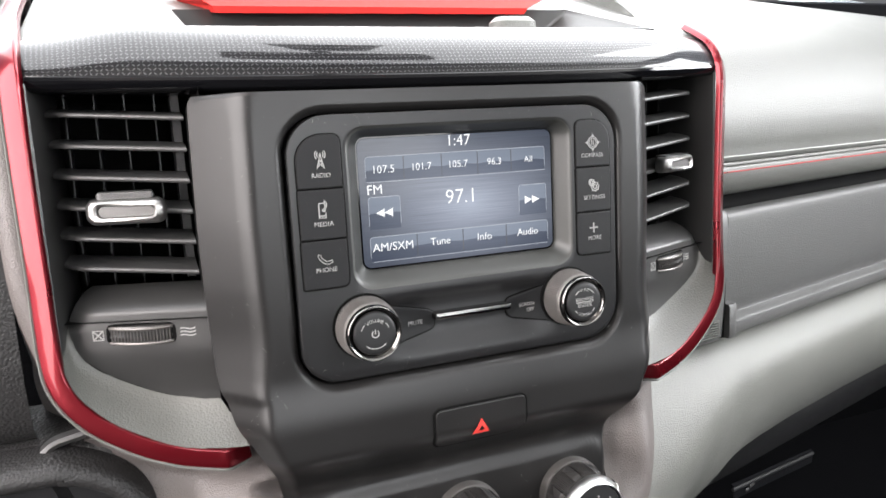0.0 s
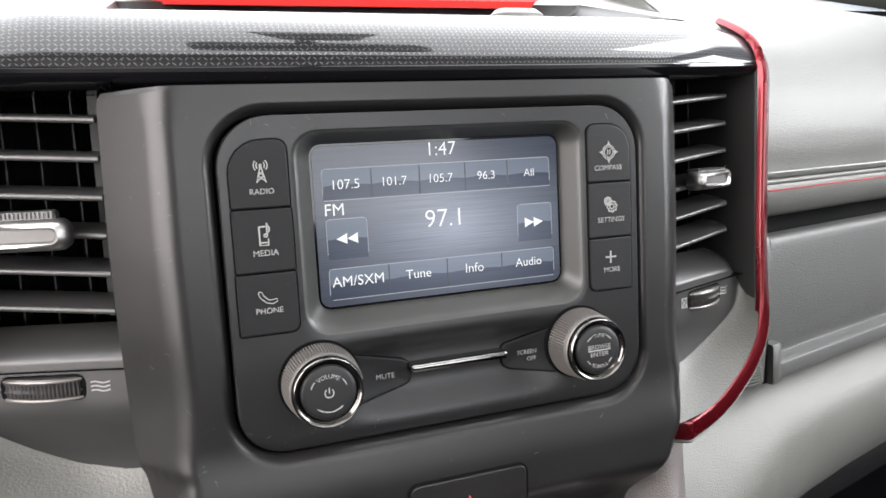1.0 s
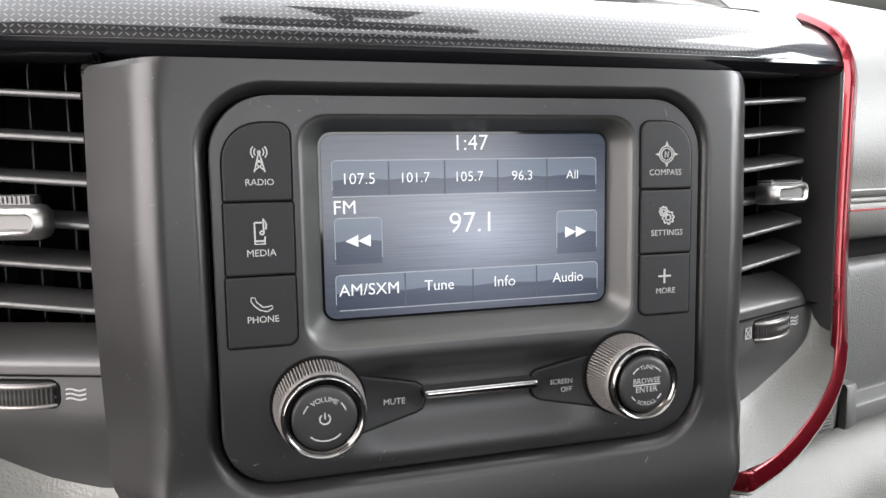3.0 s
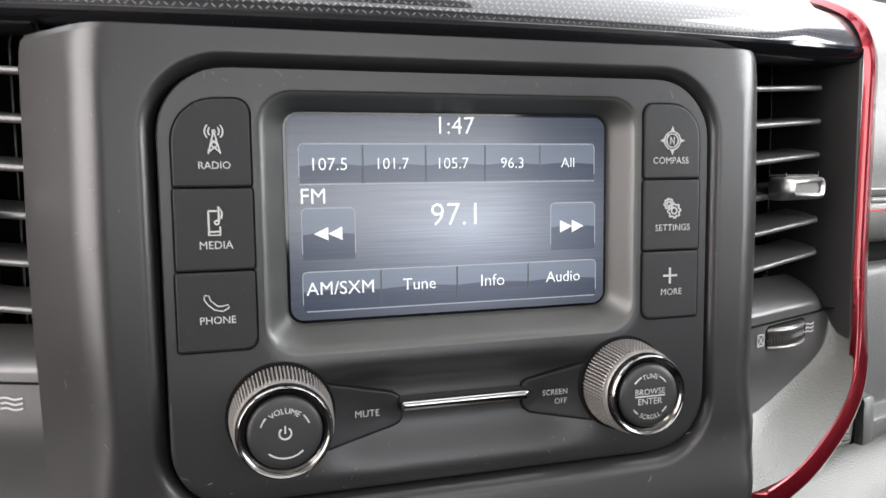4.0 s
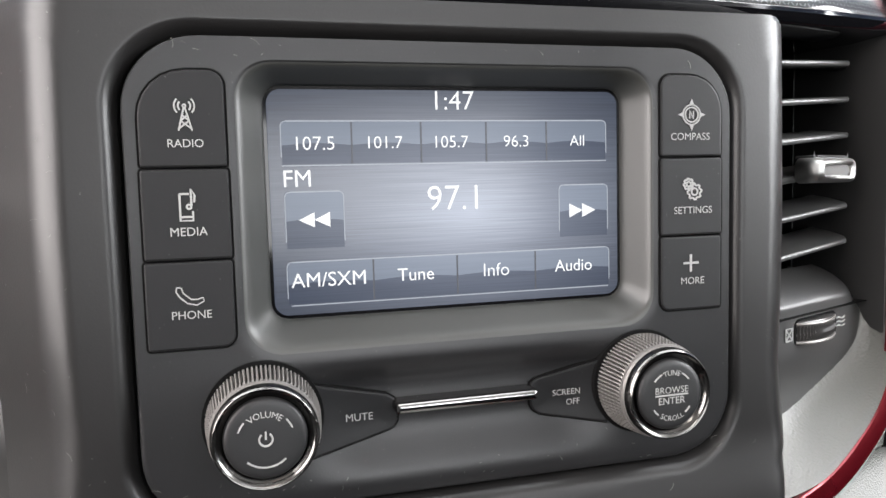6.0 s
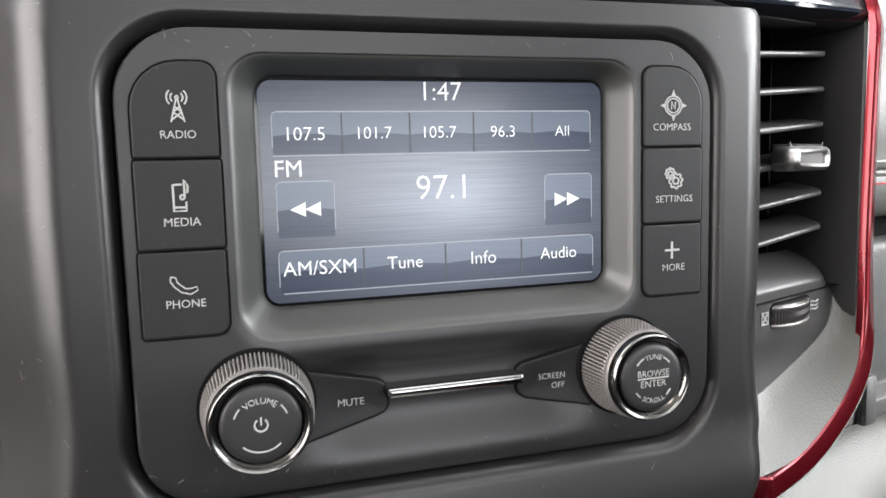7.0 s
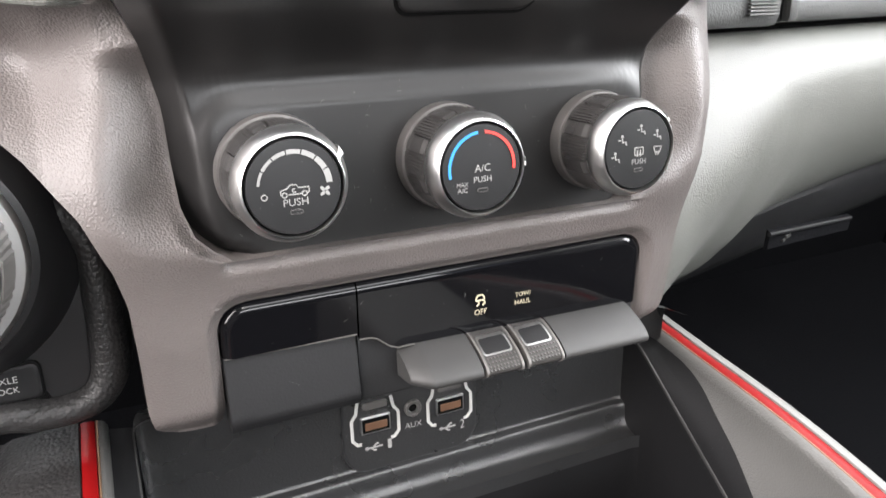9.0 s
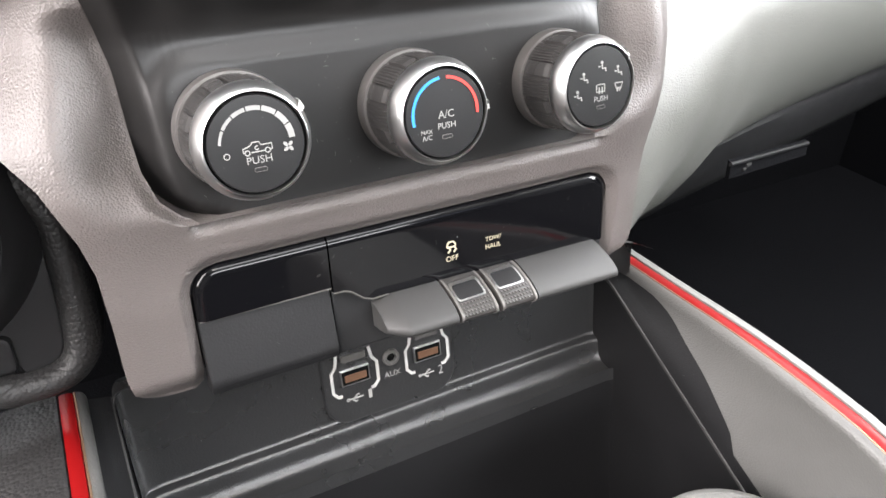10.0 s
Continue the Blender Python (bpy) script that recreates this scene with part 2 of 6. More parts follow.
def solo(name, bm, mat, label, category, group="", kind="", smooth=True, sharp=40):
    """A top-level thing of one mesh, in the dash's frame."""
    bmesh.ops.recalc_face_normals(bm, faces=bm.faces)
    c = sum((v.co for v in bm.verts), Vector()) / max(1, len(bm.verts))
    bmesh.ops.translate(bm, verts=bm.verts, vec=-c)
    ob = link(name, bm, mat, None, "", smooth, sharp)
    ob.matrix_world = DASH @ Matrix.Translation(c)
    ORIGIN[ob] = c
    return tagged(ob, label, category, group, kind)


def loft(bm, rings, closed=True, cap0=False, cap1=False):
    """Skins rings of points with quads."""
    vs = [[bm.verts.new(p) for p in r] for r in rings]
    n = len(rings[0])
    for a, b in zip(vs, vs[1:]):
        for i in range(n if closed else n - 1):
            j = (i + 1) % n
            bm.faces.new((a[i], a[j], b[j], b[i]))
    if cap0:
        bm.faces.new(vs[0])
    if cap1:
        bm.faces.new(vs[-1][::-1])
    return vs


def rrect(x0, x1, z0, z1, r, n=6):
    """A rounded rectangle in x and z; r: one radius, or those of the corners top left, top right, bottom right, bottom left."""
    rs = (r,) * 4 if isinstance(r, (int, float)) else r
    pts = []
    for (cx, cz, sx, sz), rad, a0 in zip(((x0, z1, 1, -1), (x1, z1, -1, -1), (x1, z0, -1, 1), (x0, z0, 1, 1)), rs, (180, 90, 0, -90)):
        for i in range(n + 1):
            a = radians(a0 - 90 * i / n)
            pts.append((cx + sx * rad + rad * math.cos(a), cz + sz * rad + rad * math.sin(a)))
    return pts


def grown(pts, d):
    """The outline moved outward by d (inward where d is negative)."""
    n = len(pts)
    area = sum(pts[i][0] * pts[(i + 1) % n][1] - pts[(i + 1) % n][0] * pts[i][1] for i in range(n))
    s = 1 if area > 0 else -1
    out = []
    for i in range(n):
        (ax, az), (bx, bz), (cx, cz) = pts[i - 1], pts[i], pts[(i + 1) % n]
        e, f = Vector((bx - ax, bz - az)), Vector((cx - bx, cz - bz))
        e = e.normalized() if e.length > 1e-9 else f.normalized()
        f = f.normalized() if f.length > 1e-9 else e
        m = Vector((e.y + f.y, -e.x - f.x)) * s
        m = m.normalized() if m.length > 1e-9 else Vector((e.y, -e.x)) * s
        k = max(0.5, m.dot(Vector((e.y, -e.x)) * s))
        out.append((bx + m.x * d / k, bz + m.y * d / k))
    return out


def flat(x, z):
    return 0.0


def plate(pts, front, back, edge=0.0006, yf=flat, rings=1, bm=None):
    """A plate with the outline pts and a rounded front edge; it follows the surface yf, its front at yf + front and its back at yf + back."""
    bm = bm or bmesh.new()
    P = lambda q, d: [(x, yf(x, z) + d, z) for x, z in q]
    stack = [P(pts, back), P(pts, front + edge), P(grown(pts, -edge * 0.3), front + edge * 0.3), P(grown(pts, -edge), front), P(grown(pts, -edge * 1.4), front)]
    inner = grown(pts, -edge * 1.4)
    cx, cz = sum(p[0] for p in inner) / len(inner), sum(p[1] for p in inner) / len(inner)
    for k in range(1, rings):
        f = 1 - k / rings
        stack.append(P([(cx + (x - cx) * f, cz + (z - cz) * f) for x, z in inner], front))
    loft(bm, stack, cap1=True)
    return bm


def turned(profile, cx, cz, n=48, bm=None, cap0=False, cap1=True, ripple=None):
    """A body turned about an axis along y: profile rows (radius, y). ripple(i, k) gives a factor on the radius."""
    bm = bm or bmesh.new()
    rings = []
    for k, (r, y) in enumerate(profile):
        ring = []
        for i in range(n):
            a = 2 * math.pi * i / n
            q = r * (ripple(i, k) if ripple else 1.0)
            ring.append((cx + q * math.cos(a), y, cz + q * math.sin(a)))
        rings.append(ring)
    loft(bm, rings, cap0=cap0, cap1=cap1)
    return bm


def strokes(lines, width, y, bm=None, depth=0.0003, yf=flat):
    """Printed lines: each polyline in x and z becomes a thin raised band."""
    bm = bm or bmesh.new()
    for line in lines:
        n = len(line)
        left, right = [], []
        for i in range(n):
            a, b = Vector(line[max(0, i - 1)]), Vector(line[min(n - 1, i + 1)])
            d = (b - a).normalized() if (b - a).length > 1e-9 else Vector((1, 0))
            nx, nz = -d.y * width / 2, d.x * width / 2
            x, z = line[i]
            left.append((x + nx, z + nz))
            right.append((x - nx, z - nz))
        rows = [[(p[0], yf(*p) + y + depth, p[1]) for p in left], [(p[0], yf(*p) + y, p[1]) for p in left],
                [(p[0], yf(*p) + y, p[1]) for p in right], [(p[0], yf(*p) + y + depth, p[1]) for p in right]]
        loft(bm, rows, closed=False)
    return bm


def arc(cx, cz, r, a0, a1, n=12, rz=None):
    return [(cx + r * math.cos(radians(a0 + (a1 - a0) * i / n)), cz + (rz or r) * math.sin(radians(a0 + (a1 - a0) * i / n))) for i in range(n + 1)]


def ring(cx, cz, r, n=16):
    return arc(cx, cz, r, 0, 360, n)


def polygon(pts, y, depth=0.0003, bm=None, yf=flat):
    bm = bm or bmesh.new()
    loft(bm, [[(x, yf(x, z) + y + depth, z) for x, z in pts], [(x, yf(x, z) + y, z) for x, z in pts]], cap1=True)
    return bm


def outlined(pts, w, y, depth=0.0003, bm=None, yf=flat):
    """A closed outline drawn as a band of width w inside pts."""
    bm = bm or bmesh.new()
    q = grown(pts, -w)
    loft(bm, [[(x, yf(x, z) + d, z) for x, z in r] for r, d in ((pts, y + depth), (pts, y), (q, y), (q, y + depth))])
    return bm


def lettering(body, width, cx, cz, y, height=None, bold=0.0, bend=None):
    """Words in the built-in font as a mesh that faces the viewer, centred at cx, cz and scaled to a width; bend: radius of an arc on which they stand."""
    cu = bpy.data.curves.new("text", "FONT")
    cu.body, cu.align_x, cu.align_y, cu.size, cu.offset, cu.resolution_u = body, "CENTER", "CENTER", 1.0, bold, 3
    ob = bpy.data.objects.new("text", cu)
    scene.collection.objects.link(ob)
    bpy.context.view_layer.update()
    me = bpy.data.meshes.new_from_object(ob.evaluated_get(bpy.context.evaluated_depsgraph_get()))
    bpy.data.objects.remove(ob)
    bpy.data.curves.remove(cu)
    bm = bmesh.new()
    bm.from_mesh(me)
    bpy.data.meshes.remove(me)
    xs, ys = [v.co.x for v in bm.verts], [v.co.y for v in bm.verts]
    mx, my = (min(xs) + max(xs)) / 2, (min(ys) + max(ys)) / 2
    s = width / (max(xs) - min(xs))
    sz = height / (max(ys) - min(ys)) if height else s
    for v in bm.verts:
        px, pz = (v.co.x - mx) * s, (v.co.y - my) * sz
        if bend:
            a = px / bend
            v.co = (cx + (bend + pz) * math.sin(a), y, cz + (bend + pz) * math.cos(a)) if bend > 0 else (cx - (-bend - pz) * math.sin(a), y, cz - (-bend - pz) * math.cos(a))
        else:
            v.co = (cx + px, y, cz + pz)
    return bm


def words(name, body, width, cx, cz, y, parent, mat=None, **k):
    bm = lettering(body, width, cx, cz, y, **k)
    top = parent
    while top.parent:
        top = top.parent
    bmesh.ops.translate(bm, verts=bm.verts, vec=-ORIGIN[top])
    return link(name, bm, mat or PRINT, parent, "", False)


def sweep(path, section, bm=None, up=(0, -1, 0), cap=True):
    """Carries a closed section (rows of across, out) along a path; out is along up, across is square to it and to the path."""
    bm = bm or bmesh.new()
    pts = [Vector(p) for p in path]
    rings = []
    for i, p in enumerate(pts):
        t = (pts[min(i + 1, len(pts) - 1)] - pts[max(i - 1, 0)]).normalized()
        u = Vector(up(i) if callable(up) else up)
        u = (u - t * u.dot(t)).normalized()
        s = t.cross(u)
        rings.append([p + s * a + u * o for a, o in section])
    loft(bm, rings, cap0=cap, cap1=cap)
    return bm


def smooth(a, b, x):
    t = min(1, max(0, (x - a) / (b - a)))
    return t * t * (3 - 2 * t)


def table(rows, x):
    """Straight-line reading between rows of (x, value)."""
    if x <= rows[0][0]:
        return rows[0][1]
    for (a, u), (b, w) in zip(rows, rows[1:]):
        if x <= b:
            return u + (w - u) * (x - a) / (b - a)
    return rows[-1][1]


def curve(pts, n):
    """A smooth line through pts (any number of coordinates), n steps a span."""
    out = []
    P = [Vector(p) for p in pts]
    for i in range(len(P) - 1):
        a, b, c, d = P[max(0, i - 1)], P[i], P[i + 1], P[min(len(P) - 1, i + 2)]
        for k in range(n):
            t = k / n
            out.append(0.5 * (2 * b + (c - a) * t + (2 * a - 5 * b + 4 * c - d) * t * t + (3 * b - 3 * c + d - a) * t ** 3))
    out.append(P[-1])
    return out


# ---- centre stack: the black surround of radio and climate controls ----
XC = -0.0022
HALF = [(-0.2095, 0.086), (-0.2065, 0.091), (-0.200, 0.0975), (-0.190, 0.1005), (-0.157, 0.1015), (-0.135, 0.1065), (-0.1135, 0.1165), (-0.1016, 0.124),
        (-0.088, 0.1275), (-0.0784, 0.1305), (-0.0326, 0.1325), (0.0, 0.1328), (0.054, 0.1318), (0.0595, 0.1314), (0.0613, 0.1302)]
HALF = HALF[:4] + [(p.x, p.y) for p in curve(HALF[4:11], 4)] + HALF[11:]
FACE = rrect(-0.0952, 0.0900, -0.0835, 0.0507, (0.020, 0.021, 0.021, 0.019), 10)
CLIMATE = (-0.0970, 0.0985, -0.2300, -0.1510)


def box_distance(x, z, x0, x1, z0, z1, r):
    """Distance to a rounded box: negative inside."""
    cx, cz, hx, hz = (x0 + x1) / 2, (z0 + z1) / 2, (x1 - x0) / 2 - r, (z1 - z0) / 2 - r
    dx, dz = abs(x - cx) - hx, abs(z - cz) - hz
    return math.hypot(max(dx, 0), max(dz, 0)) + min(max(dx, dz), 0) - r


def stack_y(x, z):
    """Depth of the surround's skin."""
    hw = table(HALF, z)
    roll = 0.027 - 0.018 * smooth(-0.050, -0.142, z)
    d = abs(x - XC) - (hw - roll)
    t = max(0.0, d / roll)
    y = 0.026 * (t * t / 0.8 if t < 0.40 else t - 0.20) / 0.80 * (1 - 0.62 * smooth(-0.05, -0.142, z))
    y += -0.0035 * smooth(-0.075, -0.105, z)
    y += 0.0258 * smooth(-0.117, -0.149, z)
    e = box_distance(x, z, *CLIMATE, 0.018)
    y -= 0.0027 * smooth(0.0015, -0.0080, e)
    f = box_distance(x, z, -0.0952, 0.0900, -0.0835, 0.0507, 0.02)
    y += 0.0038 * max(0.0, 1 - f / 0.0042) ** 2
    return y


def outline_hit(dx, dz, poly, cx, cz):
    """Where the ray from cx, cz along dx, dz leaves the outline poly."""
    best = None
    n = len(poly)
    for i in range(n):
        (ax, az), (bx, bz) = poly[i], poly[(i + 1) % n]
        ex, ez = bx - ax, bz - az
        det = dx * -ez + ex * dz
        if abs(det) < 1e-12:
            continue
        s = ((ax - cx) * -ez + ex * (az - cz)) / det
        u = (dx * (az - cz) - dz * (ax - cx)) / det
        if s > 0 and -1e-6 <= u <= 1 + 1e-6 and (best is None or s > best):
            best = s
    return (cx + dx * best, cz + dz * best)


def dense(pts, step):
    out = []
    for i, a in enumerate(pts):
        b = pts[(i + 1) % len(pts)]
        n = max(1, int(math.hypot(b[0] - a[0], b[1] - a[1]) / step))
        out += [(a[0] + (b[0] - a[0]) * k / n, a[1] + (b[1] - a[1]) * k / n) for k in range(n)]
    return out


def stack_surround():
    side = [(XC + table(HALF, z), z) for z in np.linspace(0.0613, -0.2095, 70)]
    poly = side + [(2 * XC - x, z) for x, z in reversed(side)]
    inner = dense(FACE, 0.0014)
    cx, cz = -0.0026, -0.0165
    outer = [outline_hit(x - cx, z - cz, poly, cx, cz) for x, z in inner]
    rows = [[(x, 0.012, z) for x, z in inner]]
    steps = [0, 0.004, 0.010, 0.018, 0.028, 0.04, 0.055, 0.07, 0.085, 0.1] + list(np.linspace(0.115, 1, 200))
    for s in steps:
        rows.append([(a + (c - a) * s, stack_y(a + (c - a) * s, b + (d - b) * s), b + (d - b) * s) for (a, b), (c, d) in zip(inner, outer)])
    bm, rim = bmesh.new(), bmesh.new()
    loft(bm, rows)
    loft(rim, [[(c - (c - XC) * k, stack_y(c, d) + h, d) for c, d in outer] for k, h in ((0.0, 0.0), (0.0, 0.0015), (0.01, 0.04))])
    return bm, rim


stack = thing("center_stack", "black soft-touch plastic surround holding the radio and climate knobs", "dashboard panel", (0, 0.04, -0.08))
skin_bm, rim_bm = stack_surround()
part("surround", skin_bm, STACK, stack, sharp=55)
part("return_edge", rim_bm, STACK, stack)
hz = rrect(-0.0284, 0.0250, -0.1282, -0.1052, (0.0035, 0.0035, 0.006, 0.006), 6)
part("button_gap", plate(dense(grown(hz, 0.0011), 0.002), -0.0009, 0.002, 0.0001, stack_y, 10), GAP, stack)
hazard = part("hazard_button", plate(dense(hz, 0.002), -0.0016, 0.002, 0.0006, stack_y, 10), STACK, stack, "hazard warning button with a red triangle")
tri = lambda r, cz: [(-0.0026 + r * math.cos(radians(a)), cz + r * math.sin(radians(a))) for a in (90, 210, 330)]
part("triangle", outlined(dense(tri(0.0058, -0.1192), 0.001), 0.0017, -0.0025, yf=stack_y), REDPRINT, hazard, smooth=False)

# ---- radio ----
RECESS = rrect(-0.0655, 0.0608, -0.0372, 0.0434, 0.0105, 9)
GLASS = rrect(-0.0578, 0.0545, -0.0289, 0.0384, 0.0050, 9)


def face_y(x, z):
    """The faceplate's skin: flat, with a shallow scoop between the knobs under the display."""
    s = smooth(-0.041, -0.049, z) * smooth(-0.079, -0.060, z) * smooth(0.060, 0.030, abs(x + 0.0026))
    return 0.0042 * s + 0.0008 * smooth(-0.076, -0.0835, z)


def faceplate():
    cx, cz = -0.0024, 0.0045
    inner = dense(RECESS, 0.0022)
    outer = [outline_hit(x - cx, z - cz, FACE, cx, cz) for x, z in inner]
    glass = [outline_hit(x - cx, z - cz, GLASS, cx, cz) for x, z in inner]
    mix = lambda a, b, s: [(p[0] + (q[0] - p[0]) * s, p[1] + (q[1] - p[1]) * s) for p, q in zip(a, b)]
    outer = [(cx + (x - cx) * 0.9885, cz + (z - cz) * 0.9840) for x, z in outer]
    rows = [[(x, 0.012, z) for x, z in outer], [(x, face_y(x, z) + 0.0012, z) for x, z in outer]]
    for s in (0.006, 0.02) + tuple(np.linspace(0.05, 0.93, 26)):
        rows.append([(x, face_y(x, z) + (0.0005 if s < 0.01 else 0), z) for x, z in mix(outer, inner, s)])
    for s, d in ((0.965, 0.0001), (1.0, 0.0003), (1.0, 0.003)):
        rows.append([(x, d, z) for x, z in mix(outer, inner, s)])
    return skin(rows)


def skin(rows):
    bm = bmesh.new()
    loft(bm, rows)
    return bm


def bezel():
    """The sloping frame between faceplate and glass."""
    cx, cz = -0.0024, 0.0045
    inner = dense(RECESS, 0.0022)
    glass = [outline_hit(x - cx, z - cz, GLASS, cx, cz) for x, z in inner]
    mix = lambda a, b, s: [(p[0] + (q[0] - p[0]) * s, p[1] + (q[1] - p[1]) * s) for p, q in zip(a, b)]
    rows = [[(x, 0.0040, z) for x, z in inner], [(x, 0.0003, z) for x, z in inner]]
    for s, d in ((0.06, 0.0004), (0.14, 0.0008), (0.24, 0.0016), (0.36, 0.0029), (0.55, 0.0050), (0.75, 0.0071), (0.90, 0.0086), (0.96, 0.0094), (0.99, 0.0104), (1.02, 0.0125)):
        rows.append([(x, d, z) for x, z in mix(inner, glass, s)])
    return skin(rows)


radio = thing("car_radio", "black car radio with lit display, six keys and two knurled knobs", "car radio", (0, 0.012, -0.016))
part("faceplate", faceplate(), BLACK, radio, sharp=50)
part("bezel", bezel(), BEZEL, radio, "satin grey display bezel", sharp=50)
part("backing", polygon(grown(FACE, 0.004), 0.0135, 0.002), GAP, radio)
part("glass_edge", plate(grown(GLASS, 0.0006), 0.0106, 0.013, 0.0001), GLOSS, radio, "black glass border")
screen = part("display", plate(grown(GLASS, -0.0009), 0.0104, 0.0122, 0.0001), DISPLAY, radio, "lit display showing a radio station menu")
YS = 0.0102


def ui_key(x0, x1, z0, z1, open_left=True, open_right=True):
    bm = strokes([[(x0 + 0.0015 * open_left, z1), (x1 - 0.0015 * open_right, z1)]], 0.00035, YS, depth=0.0001)
    if open_left:
        strokes([arc(x0 + 0.0015, z1 - 0.0015, 0.0015, 90, 180, 5) + [(x0, z0 + 0.002)]], 0.00025, YS, bm, 0.0001)
    if open_right:
        strokes([arc(x1 - 0.0015, z1 - 0.0015, 0.0015, 90, 0, 5) + [(x1, z0 + 0.002)]], 0.00025, YS, bm, 0.0001)
    return bm


def ui_fill(x0, x1, z0, z1, zm):
    """Glassy key: a pale upper half over a darker lower half that meet in a shallow wave."""
    n = 12
    xs = [x0 + (x1 - x0) * i / n for i in range(n + 1)]
    wave = [(x, zm + 0.0006 * math.sin((x - x0) / (x1 - x0) * math.pi)) for x in xs]
    part("key_sheen", polygon([(x0, z1), (x1, z1)] + wave[::-1], YS + 0.00012, 0.00008), UISHEEN, screen, smooth=False)
    part("key_shade", polygon(wave + [(x1, z0), (x0, z0)], YS + 0.00012, 0.00008), UISHADE, screen, smooth=False)


for x0, x1 in zip((-0.0530, -0.0326, -0.0116, 0.0091, 0.0291), (-0.0330, -0.0120, 0.0087, 0.0287, 0.0494)):
    ui_fill(x0, x1, 0.0160, 0.0282, 0.0214)
for x0, x1 in zip((-0.0528, -0.0274, -0.0012, 0.0247), (-0.0278, -0.0016, 0.0243, 0.0502)):
    ui_fill(x0, x1, -0.0248, -0.0126, -0.0190)
for x0, x1 in ((-0.0526, -0.0360), (0.0332, 0.0498)):
    ui_fill(x0, x1, -0.0085, 0.0078, -0.0005)
part("key_outline", ui_key(-0.0532, 0.0496, 0.0160, 0.0284), UILINE, screen)
part("key_outline", strokes([[(-0.0532, 0.0156), (0.0496, 0.0156)]], 0.0003, YS, depth=0.0001), UILINE, screen)
part("key_outline", ui_key(-0.0530, 0.0504, -0.0250, -0.0124), UILINE, screen)
part("key_outline", strokes([[(-0.0520, -0.0252), (0.0500, -0.0252)]], 0.0003, YS, depth=0.0001), UILINE, screen)
for x in (-0.0328, -0.0118, 0.0089, 0.0289):
    part("key_divider", strokes([[(x, 0.0280), (x, 0.0158)]], 0.0005, YS, depth=0.0001), UIDARK, screen)
for x in (-0.0276, -0.0014, 0.0245):
    part("key_divider", strokes([[(x, -0.0126), (x, -0.0248)]], 0.0005, YS, depth=0.0001), UIDARK, screen)
part("seek_key", ui_key(-0.0528, -0.0358, -0.0085, 0.0080), UILINE, screen)
part("seek_key", ui_key(0.0330, 0.0500, -0.0085, 0.0080), UILINE, screen)
for cx, s in ((-0.0444, -1), (0.0410, 1)):
    for k in (-1, 1):
        x = cx + k * 0.00225
        part("seek_arrow", polygon([(x - s * 0.0022, 0.0020), (x + s * 0.0024, -0.0002), (x - s * 0.0022, -0.0024)], YS, 0.0001), UITEXT, screen, smooth=False)
for body, w, x, z in (("1:47", 0.0122, -0.0010, 0.0345), ("107.5", 0.0110, -0.0434, 0.0220), ("101.7", 0.0104, -0.0227, 0.0221), ("105.7", 0.0104, -0.0021, 0.0221),
                      ("96.3", 0.0082, 0.0187, 0.0221), ("All", 0.0050, 0.0394, 0.0221), ("FM", 0.0077, -0.0490, 0.0119), ("97.1", 0.0160, -0.0023, 0.0051),
                      ("AM/SXM", 0.0219, -0.0410, -0.0178), ("Tune", 0.0113, -0.0146, -0.0178), ("Info", 0.0084, 0.0114, -0.0178), ("Audio", 0.0130, 0.0377, -0.0178)):
    words("display_text", body, w, x, z, YS, screen, UITEXT, bold=0.0 if "M" in body or "u" in body else -0.006)

YB = -0.0012


def key(name, pts, label):
    part("key_gap", plate(grown(pts, 0.0006), -0.0003, 0.003, 0.0001), GAP, radio)
    return part(name, plate(pts, -0.0009, 0.003, 0.0005), BUTTON, radio, label)


k1 = key("radio_key", rrect(-0.0900, -0.0681, 0.0154, 0.0408, (0.0125, 0.004, 0.0009, 0.0009)), "black RADIO key with a tower symbol")
k2 = key("media_key", rrect(-0.0902, -0.0679, -0.0092, 0.0148, 0.0009), "black MEDIA key with a phone symbol")
k3 = key("phone_key", rrect(-0.0905, -0.0680, -0.0334, -0.0098, (0.0009, 0.0009, 0.0032, 0.0009)), "black PHONE key with a handset symbol")
k4 = key("compass_key", rrect(0.0630, 0.0848, 0.0161, 0.0415, (0.0035, 0.0115, 0.0009, 0.0009)), "black COMPASS key")
k5 = key("settings_key", rrect(0.0630, 0.0850, -0.0089, 0.0155, 0.0009), "black SETTINGS key with gears")
k6 = key("more_key", rrect(0.0630, 0.0848, -0.0330, -0.0095, (0.0009, 0.0009, 0.0009, 0.0032)), "black MORE key with a plus sign")
for k, body, w, x, z in ((k1, "RADIO", 0.0090, -0.0783, 0.0216), (k2, "MEDIA", 0.0094, -0.0786, -0.0017), (k3, "PHONE", 0.0102, -0.0790, -0.0240)):
    words("key_text", body, w, x, z, YB, k)
for k, body, w, x, z in ((k4, "COMPASS", 0.0140, 0.0732, 0.0223), (k5, "SETTINGS", 0.0138, 0.0742, -0.0010), (k6, "MORE", 0.0084, 0.0741, -0.0237)):
    words("key_text", body, w, x, z, YB, k, PRINTDIM)
